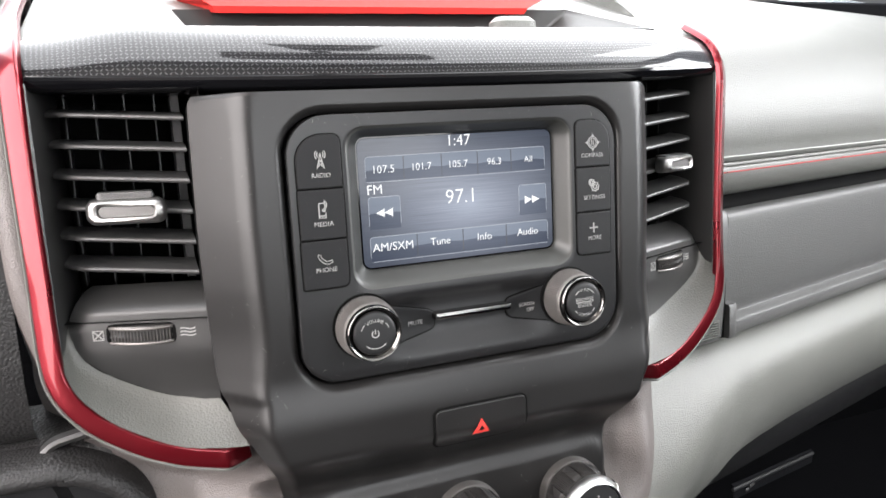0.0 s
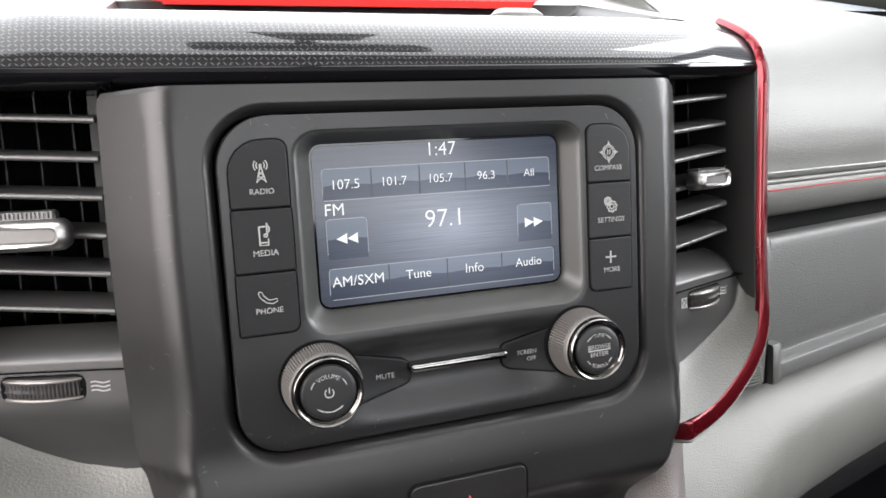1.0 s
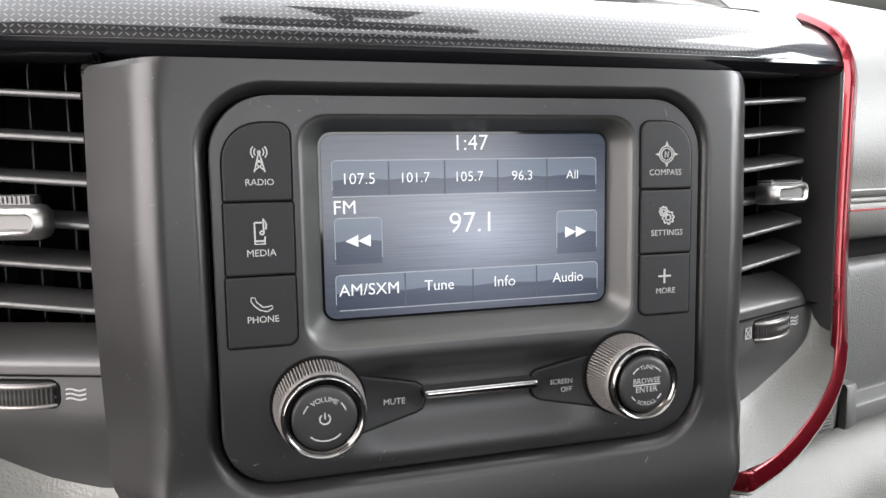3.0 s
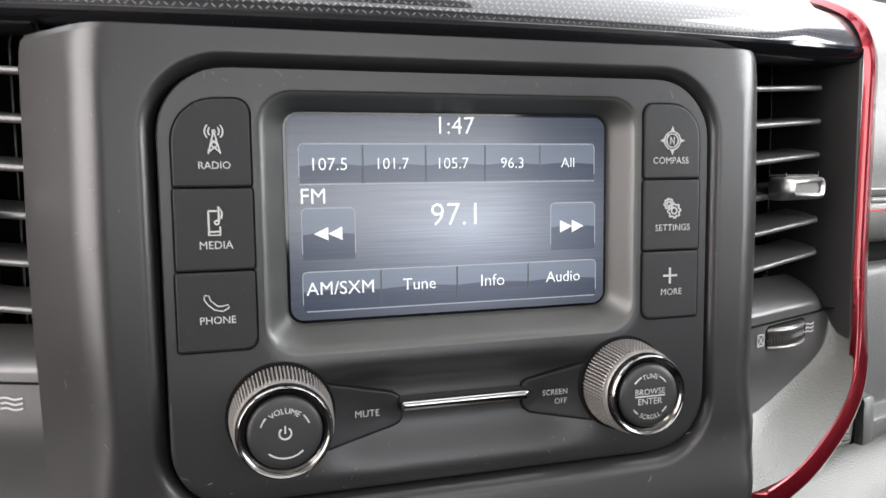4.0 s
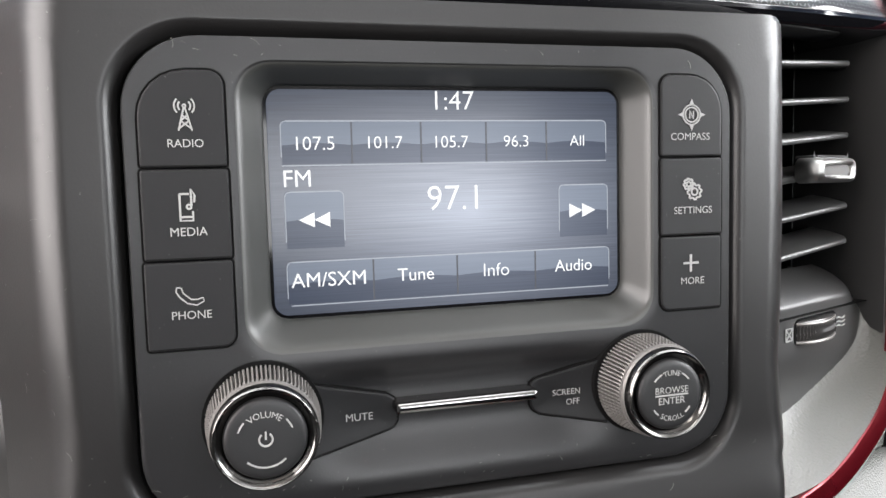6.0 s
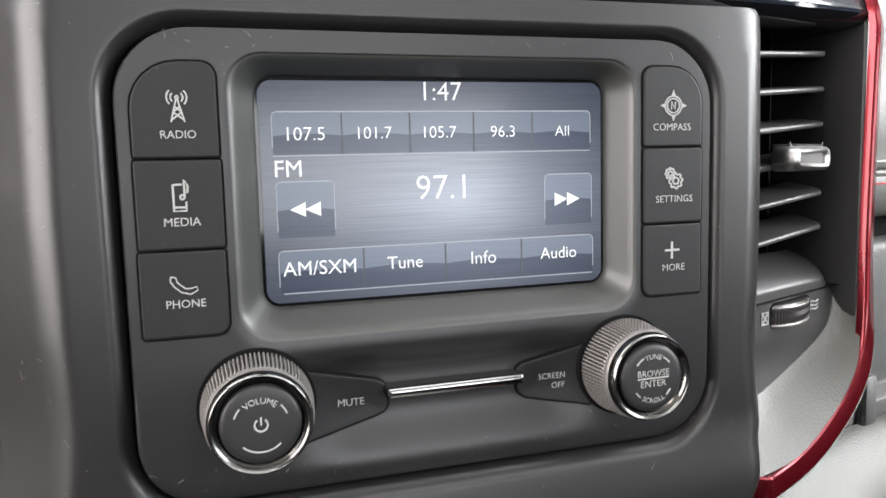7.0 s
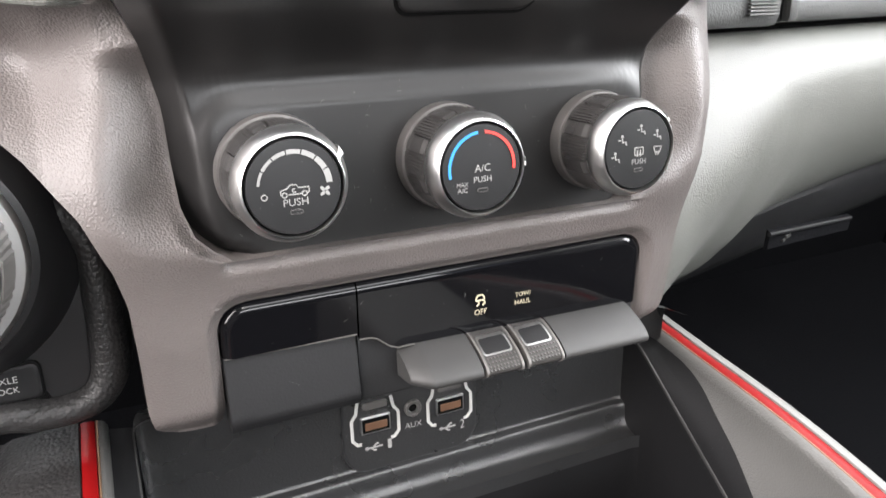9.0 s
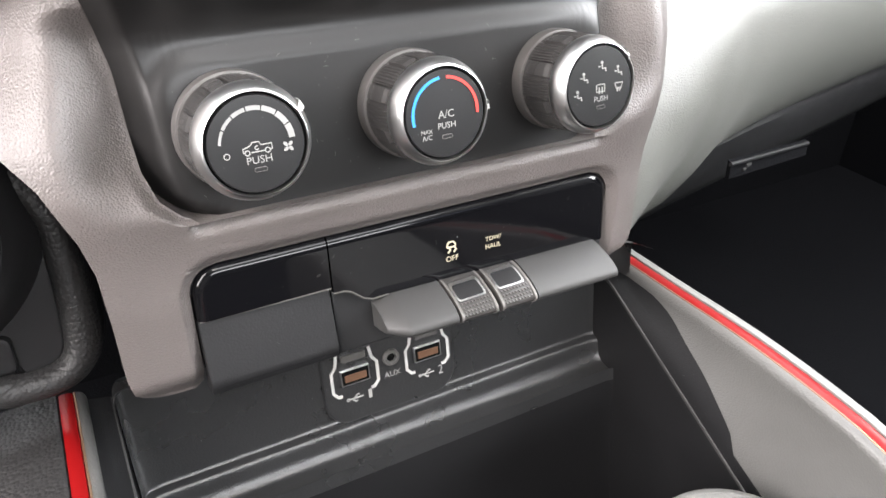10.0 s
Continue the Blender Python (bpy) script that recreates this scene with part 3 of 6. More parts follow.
# symbols
x, z, k = -0.0782, 0.0284, 0.82
mast = [[(x - 0.0021 * k, z - 0.0043 * k), (x - 0.0002 * k, z + 0.0030 * k)], [(x + 0.0021 * k, z - 0.0043 * k), (x + 0.0002 * k, z + 0.0030 * k)], [(x - 0.0019 * k, z - 0.0036 * k), (x + 0.0012 * k, z - 0.0012 * k)],
        [(x + 0.0019 * k, z - 0.0036 * k), (x - 0.0012 * k, z - 0.0012 * k)], [(x - 0.0012 * k, z - 0.0010 * k), (x + 0.0008 * k, z + 0.0006 * k)], [(x + 0.0012 * k, z - 0.0010 * k), (x - 0.0008 * k, z + 0.0006 * k)]]
waves = [arc(x, z + 0.0036 * k, r * k, a, b, 8) for r in (0.0019, 0.0031) for a, b in ((-45, 45), (135, 225))]
part("symbol", strokes(mast + waves + [ring(x, z + 0.0036 * k, 0.0004, 8)], 0.00042, YB), PRINT, k1, smooth=False)
x, z = -0.0790, 0.0052
part("symbol", strokes([[(x - 0.0016, z + 0.0031), (x - 0.0016, z - 0.0040), (x + 0.0016, z - 0.0040), (x + 0.0016, z - 0.0015)], [(x - 0.0016, z + 0.0031), (x + 0.0008, z + 0.0031)],
                        [(x - 0.0016, z - 0.0030), (x + 0.0016, z - 0.0030)], [(x + 0.0013, z + 0.0000), (x + 0.0013, z + 0.0044), (x + 0.0022, z + 0.0026), (x + 0.0020, z + 0.0008)],
                        ring(x + 0.0007, z - 0.0003, 0.0006, 8)], 0.00055, YB), PRINT, k2, smooth=False)
x, z = -0.0792, -0.0187
part("symbol", strokes([[(x - 0.0034, z + 0.0022), (x - 0.0022, z + 0.0020), (x - 0.0018, z + 0.0006), (x + 0.0002, z - 0.0012), (x + 0.0018, z - 0.0012), (x + 0.0032, z - 0.0008),
                         (x + 0.0034, z - 0.0018), (x + 0.0016, z - 0.0028), (x - 0.0008, z - 0.0022), (x - 0.0026, z - 0.0006), (x - 0.0036, z + 0.0010), (x - 0.0034, z + 0.0022)]], 0.00032, YB), PRINT, k3, smooth=False)
x, z = 0.0737, 0.0291
part("symbol", strokes([ring(x, z, 0.0031, 24), ring(x, z, 0.0023, 20), [(x - 0.0007, z - 0.0012), (x - 0.0007, z + 0.0012), (x + 0.0007, z - 0.0012), (x + 0.0007, z + 0.0012)]], 0.0004, YB), PRINTDIM, k4, smooth=False)
for dx, dz in ((1, 0), (-1, 0), (0, 1), (0, -1)):
    part("symbol", polygon([(x + dx * 0.0050, z + dz * 0.0050), (x + dx * 0.0030 + dz * 0.0008, z + dz * 0.0030 + dx * 0.0008), (x + dx * 0.0030 - dz * 0.0008, z + dz * 0.0030 - dx * 0.0008)], YB, 0.0002), PRINTDIM, k4, smooth=False)


def gear(cx, cz, r):
    return [[(cx + (r if i % 4 < 2 else r * 0.78) * math.cos(2 * math.pi * i / 32), cz + (r if i % 4 < 2 else r * 0.78) * math.sin(2 * math.pi * i / 32)) for i in range(33)], ring(cx, cz, r * 0.42, 12)]


part("symbol", strokes(gear(0.0748, 0.0048, 0.0026) + gear(0.0727, 0.0072, 0.0019), 0.0005, YB), PRINTDIM, k5, smooth=False)
part("symbol", strokes([[(0.0707, -0.0180), (0.0763, -0.0180)], [(0.0735, -0.0152), (0.0735, -0.0208)]], 0.0007, YB), PRINTDIM, k6, smooth=False)

for name, pts, label in (("mute_key", [(-0.0490, -0.0464), (-0.0262, -0.0520), (-0.0240, -0.0535), (-0.0232, -0.0555), (-0.0232, -0.0604), (-0.0242, -0.0620), (-0.0262, -0.0629), (-0.0490, -0.0680)], "black MUTE key"),
                         ("screen_off_key", [(0.0435, -0.0467), (0.0208, -0.0520), (0.0193, -0.0532), (0.0190, -0.0550), (0.0191, -0.0600), (0.0200, -0.0618), (0.0220, -0.0632), (0.0435, -0.0673)], "black SCREEN OFF key")):
    part("key_gap", plate(grown(pts, 0.0004), -0.0010, 0.004, 0.0001, face_y, 4), GAP, radio)
    k = part(name, plate(pts, -0.0016, 0.004, 0.0005, face_y, 5), BUTTON, radio, label)
    if name == "mute_key":
        words("key_text", "MUTE", 0.0078, -0.0350, -0.0570, -0.0006, k, PRINTDIM)
    else:
        words("key_text", "SCREEN", 0.0092, 0.0297, -0.0560, -0.0006, k, PRINTDIM)
        words("key_text", "OFF", 0.0046, 0.0319, -0.0592, -0.0006, k, PRINTDIM)
bar = rrect(-0.0247, 0.0197, -0.0571, -0.0536, 0.0013, 5)
part("chrome_bar", plate(bar, -0.0028, 0.004, 0.0013), CHROME, radio, "slim chrome bar")


def radio_knob(cx, cz, name, label):
    part("knob_gap", turned([(0.0166, 0.003), (0.0166, -0.0009)], cx, cz, 48), GAP, radio)
    n = 240
    rip = lambda i, k: 1.0 + ((0.026, 0.026, -0.075)[i % 3] - (0.022 if k % 2 else 0) if 1 <= k <= 12 else 0)
    prof = [(0.0157, 0.0)] + [(0.0154 - 0.00009 * k, -0.0012 - 0.00096 * k) for k in range(13)] + [(0.0143, -0.0140), (0.0138, -0.0150)]
    knob = part(name, turned(prof, cx, cz, n, ripple=rip), KNURL, radio, label, smooth=False)
    part("chrome_ring", turned([(0.0139, -0.0138), (0.0139, -0.0162), (0.0136, -0.0174), (0.0131, -0.0179), (0.0126, -0.0178), (0.0121, -0.0172), (0.0116, -0.0166), (0.0110, -0.0163), (0.0107, -0.0160)], cx, cz, 72), RINGCHROME, knob)
    part("cap", turned([(0.0107, -0.0150), (0.0107, -0.0166), (0.0105, -0.0172), (0.0100, -0.0176), (0.0088, -0.0178), (0.005, -0.0179)], cx, cz, 64), CAP, knob)
    return knob


YK = -0.0182
vol = radio_knob(-0.0617, -0.0548, "volume_knob", "volume knob with knurled grey side and chrome ring")
tune = radio_knob(0.0557, -0.0550, "tune_knob", "tuning knob with knurled grey side and chrome ring")
words("knob_text", "VOLUME", 0.0092, -0.0617, -0.0548, YK, vol, bend=0.0066)
part("symbol", strokes([arc(-0.0617, -0.0548, 0.0017, 125, 415, 16), [(-0.0617, -0.0526), (-0.0617, -0.0548)]], 0.00045, YK), PRINT, vol, smooth=False)
part("symbol", strokes([arc(-0.0617, -0.0548, 0.0073, 228, 312, 12), arc(-0.0617, -0.0548, 0.0072, 137, 160, 5), arc(-0.0617, -0.0548, 0.0072, 20, 43, 5)], 0.0004, YK), PRINTDIM, vol, smooth=False)
words("knob_text", "TUNE", 0.0058, 0.0557, -0.0550, YK, tune, bend=0.0068)
words("knob_text", "BROWSE", 0.0110, 0.0557, -0.0534, YK, tune)
words("knob_text", "ENTER", 0.0088, 0.0557, -0.0566, YK, tune)
words("knob_text", "SCROLL", 0.0078, 0.0557, -0.0550, YK, tune, bend=-0.0070)
part("symbol", strokes([[(0.0502, -0.0550), (0.0612, -0.0550)], arc(0.0557, -0.0550, 0.0072, 117, 142, 5), arc(0.0557, -0.0550, 0.0072, 38, 63, 5), arc(0.0557, -0.0550, 0.0072, 213, 231, 5), arc(0.0557, -0.0550, 0.0072, 309, 327, 5)], 0.0004, YK), PRINTDIM, tune, smooth=False)

# ---- climate knobs ----
YP = 0.0165


def climate_knob(cx, cz, label, ticks):
    knob = thing("climate_knob", label, "control knob", (cx, YP, cz), "climate knobs")
    part("seat_ring", turned([(0.0207, YP + 0.003), (0.0207, YP - 0.0018), (0.0203, YP - 0.0028), (0.0190, YP - 0.0030)], cx, cz, 64), KNOBSEAT, knob)
    n = 384

    def rip(i, k):
        s = (i / n * 8 + 0.3) % 1
        if not 1 <= k <= 4:
            return 1.0
        if s < 0.55:
            return 1 + 0.014 * (1 if i % 4 < 2 else -1.4)
        return 0.955 if s < 0.60 or s > 0.95 else (1.028 if 2 <= k <= 3 else 0.99)
    part("grip", turned([(0.0195, YP - 0.002), (0.0194, YP - 0.0045), (0.0193, YP - 0.0065), (0.0191, YP - 0.0165), (0.0190, YP - 0.0186), (0.0188, YP - 0.0206), (0.0180, YP - 0.0212)], cx, cz, n, ripple=rip), KNOBGRIP, knob, sharp=20)
    part("silver_ring", turned([(0.0187, YP - 0.0205), (0.0192, YP - 0.0211), (0.0193, YP - 0.0230), (0.0190, YP - 0.0243), (0.0183, YP - 0.0262), (0.0174, YP - 0.0280), (0.0169, YP - 0.0287), (0.0166, YP - 0.0288), (0.0164, YP - 0.0280), (0.0163, YP - 0.0262)], cx, cz, 80), SILVER, knob, "satin silver ring")
    part("groove", turned([(0.0163, YP - 0.0255), (0.0163, YP - 0.0264), (0.0150, YP - 0.0265)], cx, cz, 64), GAP, knob)
    cap = part("cap", turned([(0.0156, YP - 0.0262), (0.0156, YP - 0.0277), (0.0153, YP - 0.0283), (0.0144, YP - 0.0284)], cx, cz, 64), CAP, knob)
    a = radians(ticks)
    ca, sa = math.cos(a), math.sin(a)
    bm = bmesh.new()
    loft(bm, [[(cx + r * ca - w * q * sa, YP - d, cz + r * sa + w * q * ca) for q in (-1, -0.5, 0.5, 1)] for r, w, d in ((0.0194, 0.0016, 0.0205), (0.0202, 0.0016, 0.0222), (0.0200, 0.0015, 0.0245), (0.0190, 0.0013, 0.0266), (0.0178, 0.0010, 0.0286), (0.0168, 0.0007, 0.0291))], closed=False)
    part("pointer", bm, LIGHTPLASTIC, knob, "white pointer")
    part("indicator", plate(rrect(cx - 0.0020, cx + 0.0020, cz - 0.0086, cz - 0.0073, 0.0006, 4), YP - 0.0287, YP - 0.0280, 0.0002), DARK, cap)
    part("indicator_rim", outlined(rrect(cx - 0.0021, cx + 0.0021, cz - 0.0087, cz - 0.0072, 0.0006, 4), 0.0002, YP - 0.0288), KNOBSIDE, cap, smooth=False)
    return knob, cap


YC = YP - 0.0287
K1, K2, K3 = (-0.0703, -0.1800), (-0.0032, -0.1812), (0.0655, -0.1816)
_, fan_cap = climate_knob(*K1, "black fan speed knob with satin silver ring on the climate panel", 30)
_, temp_cap = climate_knob(*K2, "black temperature knob with blue and red arcs and silver ring", 0)
_, mode_cap = climate_knob(*K3, "black air direction knob with silver ring on the climate panel", 38)
x, z = K1
for i in range(7):
    part("scale_mark", strokes([arc(x, z, 0.0115, 172 - 24.5 * i, 172 - 24.5 * i - 22.5, 5)], 0.0008 + 0.00020 * i, YC), PRINTDIM, fan_cap, smooth=False)
part("symbol", strokes([ring(x - 0.0098, z - 0.0022, 0.0009, 12)], 0.0003, YC), PRINT, fan_cap, smooth=False)
for a in (35, 125, 215, 305):
    ca, sa = math.cos(radians(a)), math.sin(radians(a))
    leaf = [(0.0011 + 0.0009 * math.cos(2 * math.pi * k / 12), 0.00055 * math.sin(2 * math.pi * k / 12) + 0.0002) for k in range(12)]
    part("symbol", polygon([(x + 0.0098 + u * ca - w * sa, z - 0.0022 + u * sa + w * ca) for u, w in leaf], YC, 0.0002), PRINT, fan_cap, smooth=False)
truck = [[(-0.0046, -0.0020), (-0.0046, -0.0006), (-0.0024, 0.0001), (-0.0014, 0.0011), (0.0006, 0.0011), (0.0012, 0.0), (0.0046, 0.0), (0.0046, -0.0018), (0.0039, -0.0019)], [(-0.0022, -0.0020), (0.0022, -0.0020)]]
part("symbol", strokes([[(x + u, z - 0.0002 + w) for u, w in line] for line in truck] + [ring(x - 0.0034, z - 0.0022, 0.0008, 10), ring(x + 0.0031, z - 0.0022, 0.0008, 10), arc(x - 0.0002, z - 0.0010, 0.0006, 60, 330, 8)], 0.00035, YC), PRINT, fan_cap, smooth=False)
words("knob_text", "PUSH", 0.0080, x, z - 0.0047, YC, fan_cap, height=0.0024)
x, z = K2
part("cold_arc", strokes([arc(x, z, 0.0128, 192, 97, 24)], 0.0010, YC), BLUEPRINT, temp_cap, "blue arc", smooth=False)
part("hot_arc", strokes([arc(x, z, 0.0128, 85, -6, 24)], 0.0010, YC), REDPRINT, temp_cap, "red arc", smooth=False)
words("knob_text", "A/C", 0.0062, x, z + 0.0001, YC, temp_cap)
words("knob_text", "PUSH", 0.0070, x, z - 0.0039, YC, temp_cap)
words("knob_text", "MAX", 0.0044, x - 0.0080, z - 0.0052, YC, temp_cap)
words("knob_text", "A/C", 0.0040, x - 0.0080, z - 0.0073, YC, temp_cap)
x, z = K3


def sitter(cx, cz, s=0.00115):
    """A small mode mark: a dot, a bent stroke and an arrow."""
    return [ring(cx, cz + 1.7 * s, 0.32 * s, 8), [(cx, cz + 1.1 * s), (cx + 0.2 * s, cz - 0.4 * s), (cx + 1.5 * s, cz - 0.2 * s), (cx + 1.7 * s, cz - 1.4 * s)], [(cx - 1.6 * s, cz + 0.4 * s), (cx - 0.6 * s, cz + 0.4 * s)]]


for u, w in ((-0.0112, -0.0026), (-0.0082, 0.0038), (0.0006, 0.0072), (0.0085, 0.0046)):
    part("symbol", strokes(sitter(x + u, z + w), 0.00042, YC), PRINT, mode_cap, smooth=False)
part("symbol", strokes([[(x + 0.0090 + a, z - 0.0008 + b) for a, b in line] for line in ([(-0.0019, 0.0012), (0.0019, 0.0012), (0.0012, -0.0010), (-0.0012, -0.0010), (-0.0019, 0.0012)], [(-0.0008, -0.0022), (-0.0004, -0.0006)], [(0.0004, -0.0022), (0.0008, -0.0006)])], 0.00035, YC), PRINT, mode_cap, smooth=False)
part("symbol", strokes([[(x + a, z - 0.0008 + b) for a, b in line] for line in ([(-0.0020, 0.0016), (0.0020, 0.0016), (0.0020, -0.0012), (-0.0020, -0.0012), (-0.0020, 0.0016)], [(-0.0007, -0.0020), (-0.0007, 0.0006)], [(0.0007, -0.0020), (0.0007, 0.0006)])], 0.00035, YC), PRINT, mode_cap, smooth=False)
words("knob_text", "PUSH", 0.0066, x, z - 0.0046, YC, mode_cap, PRINTDIM)

# ---- dash hood over the radio and vents ----
def lip_y(x):
    return 0.008 + 0.040 * (abs(x) / 0.21) ** 2


def lip_z(x):
    return 0.0668 + 0.0050 * (x / 0.20) ** 2


XS = [(-0.206 + 0.412 * i / 72) for i in range(73)]
hood = thing("dash_hood", "glossy patterned dash top panel with a storage tray and black lip", "dashboard panel", (0, 0.06, 0.07))
bm = bmesh.new()
loft(bm, [[(x, lip_y(x) + d, lip_z(x) + e) for x in (0.984 * x for x in XS)] for d, e in ((0.06, -0.004), (0.02, -0.0055), (0.0035, -0.0045), (0.0012, -0.0030), (0.0, 0.0), (0.0006, 0.0016), (0.0022, 0.0024))], closed=False)
part("lip", bm, GLOSS, hood, "gloss black lip")
NOSE = [(0.0018, 0.0022), (0.0030, 0.0050), (0.0060, 0.0098), (0.0110, 0.0158), (0.0180, 0.0215), (0.0260, 0.0260), (0.0350, 0.0292)]
NOSE = curve(NOSE, 3)
bm = bmesh.new()
uvl = bm.loops.layers.uv.new("UVMap")
rows = []
for d, e in NOSE:
    rows.append([(x, lip_y(x) * (1 - 0.4 * d / 0.035) + d + 0.4 * d / 0.035 * 0.012, lip_z(x) + e - 0.008 * (e / 0.0292) * smooth(0.15, 0.207, abs(x))) for x in XS])
vs = loft(bm, rows, closed=False)
run = [0]
for a, b in zip(NOSE, NOSE[1:]):
    run.append(run[-1] + (b - a).length)
where = {v: (XS[i], run[k]) for k, r in enumerate(vs) for i, v in enumerate(r)}
for f in bm.faces:
    for l in f.loops:
        l[uvl].uv = where[l.vert]
part("patterned_panel", bm, TREAD, hood, "clear-coated black panel with silver tread pattern")
# top deck with the tray's opening
TX0, TX1, TY0, TY1 = -0.129, 0.160, 0.053, 0.165


END = rows[-1]


def front(x):
    return table([(p[0], p[1]) for p in END], x)


def deck_z(x, y):
    return table([(p[0], p[2]) for p in END], x) + (y - front(x)) * (0.235 + 0.12 * smooth(0.13, 0.206, abs(x)))


def deck_patch(bm, x0, x1, ya, yb, nx=24, ny=14):
    loft(bm, [[(x0 + (x1 - x0) * i / nx, ya(x0 + (x1 - x0) * i / nx) * (1 - j / ny) + yb * j / ny,
                deck_z(x0 + (x1 - x0) * i / nx, ya(x0 + (x1 - x0) * i / nx) * (1 - j / ny) + yb * j / ny)) for i in range(nx + 1)] for j in range(ny + 1)], closed=False)


bm = bmesh.new()
deck_patch(bm, -0.206, TX0, front, 0.34)
deck_patch(bm, TX1, 0.206, front, 0.34)
deck_patch(bm, TX0, TX1, front, TY0, 40, 2)
deck_patch(bm, TX0, TX1, lambda x: TY1, 0.34, 40, 8)
loft(bm, [[(x, y, deck_z(x, 0.34) + (y - 0.34) * 0.02) for x in np.linspace(-0.206, 0.206, 31)] for y in (0.34, 0.42, 0.50)], closed=False)
part("deck", bm, PAD, hood, "grey top deck")
tray_pts = rrect(TX0, TX1, TY0, TY1, 0.004, 5)
inner = rrect(-0.108, 0.100, TY0 + 0.004, TY1 - 0.010, 0.010, 5)
bm = bmesh.new()
loft(bm, [[(x, y, deck_z(x, y)) for x, y in tray_pts], [(x, y, deck_z(x, y) - 0.003) for x, y in grown(tray_pts, -0.001)], [(x, y, deck_z(x, y) - 0.040) for x, y in inner]], cap1=True)
# Darker grey than the deck: the shade inside the tray is in its colour.
part("tray", bm, VENTFACE, hood, "grey moulded storage tray")
# red mat at the back of the tray
mat = thing("tray_mat", "red rubber mat with raised lettering in the dash tray", "tray mat", (-0.02, 0.16, 0.12))
bm = bmesh.new()
top = [(-0.121, 0.162, 0.1365), (0.149, 0.162, 0.1380), (0.156, 0.26, 0.1620), (-0.126, 0.26, 0.1605)]
low = [(-0.103, 0.150, 0.1200), (0.1165, 0.150, 0.1215), (0.136, 0.26, 0.140), (-0.115, 0.26, 0.140)]
midl = [(-0.1050, 0.1485, 0.1240), (0.1190, 0.1485, 0.1255), (0.141, 0.26, 0.145), (-0.118, 0.26, 0.145)]
loft(bm, [low, midl, top], cap0=True, cap1=True)
part("mat", bm, REDRUBBER, mat, smooth=False)
for cx in (-0.016, 0.0095, 0.035):
    bm = bmesh.new()
    loft(bm, [[(cx - 0.0100, 0.170, 0.1380), (cx + 0.0100, 0.170, 0.1380), (cx + 0.0100, 0.184, 0.1414), (cx - 0.0100, 0.184, 0.1414)],
              [(cx - 0.0092, 0.171, 0.1410), (cx + 0.0092, 0.171, 0.1410), (cx + 0.0092, 0.183, 0.1438), (cx - 0.0092, 0.183, 0.1438)]], cap1=True)
    part("raised_shape", bm, REDRUBBER, mat, smooth=False)
bm = bmesh.new()
loft(bm, [[(x, y, z) for x, y in rrect(0.072, 0.104, 0.105, 0.125, 0.008, 5)] for z in (0.072, 0.110)] + [[(x, y, 0.1135) for x, y in rrect(0.076, 0.100, 0.109, 0.121, 0.005, 5)]], cap0=True, cap1=True)
solo("tray_clip", bm, KNEE, "small pale plastic block in the dash tray", "clip")

# step between the deck and the passenger's pad
PADEDGE = [(0.094, 0.066), (0.116, 0.100), (0.164, 0.1365), (0.200, 0.1525), (0.244, 0.1665), (0.354, 0.1865)]
step = lambda y: max(deck_z(0.206, y), table(PADEDGE, y) + 0.0008)
bm = bmesh.new()
loft(bm, [[(0.2052, y, deck_z(0.206, y) - 0.002), (0.2056, y, step(y) - 0.0012), (0.2066, y, step(y)), (0.2090, y, step(y)), (0.2125, y, step(y) - 0.012)] for y in np.linspace(0.085, 0.34, 40)], closed=False)
part("deck_side", bm, PAD, hood, "grey side of the top deck")

# ---- red trim round the vents ----
BAND = [(-0.0048, -0.0006), (-0.0046, 0.0006), (-0.0038, 0.0013), (0.0036, 0.0009), (0.0045, 0.0003), (0.0048, -0.0010), (0.0048, -0.003), (-0.0048, -0.003)]


def red_trim(s):
    c = XC + 0.001
    pts = [(0.206, 0.30, 0.178), (0.2105, 0.24, 0.160), (0.2115, 0.20, 0.1455), (0.2115, 0.15, 0.128), (0.2108, 0.10, 0.1095), (0.2085, 0.070, 0.0965), (0.2078, 0.052, 0.0845), (0.2074, 0.0445, 0.070), (0.2076, 0.0445, 0.045), (0.2074, 0.045, 0.010),
           (0.2070, 0.045, -0.025), (0.2070, 0.0445, -0.045), (0.2064, 0.0435, -0.060), (0.2045, 0.042, -0.0725), (0.1993, 0.0395, -0.083), (0.1900, 0.036, -0.0935), (0.1770, 0.0315, -0.1025), (0.1640, 0.027, -0.1090), (0.1500, 0.0225, -0.1137), (0.1350, 0.0172, -0.1160), (0.1305, 0.0155, -0.1162), (0.1250, 0.0190, -0.1162), (0.1200, 0.0225, -0.1160)]
    full = [Vector((c + s * x, y, z)) for x, y, z in curve(pts, 5)]
    cut = 23 if s > 0 else 0
    path, n = full[cut:], len(full)

    def up(i):
        f = smooth(0.17, 0.32, (i + cut) / n)
        g = smooth(0.45, 0.65, (i + cut) / n)
        out = 0.33 if s < 0 else 0.62
        return (s * (out - (out - 0.05) * g), -0.25 - 0.75 * f, 1 - f + 0.12 * g)
    bm = sweep(path, [(a * (-s), o) for a, o in BAND], up=up)
    ob = solo("red_trim", bm, RED, "anodised red trim strip curving round the air vent", "trim strip", "red vent trims")
    bm = sweep(path, [(a * (-s), o) for a, o in ((0.0068, -0.004), (0.0066, -0.0012), (0.0058, -0.0004), (0.0050, -0.0010), (0.0050, -0.004))], up=up)
    part("silver_edge", bm, KNEE, ob, "pale grey edging")
    return path, up


TRIM = {s: red_trim(s) for s in (-1, 1)}


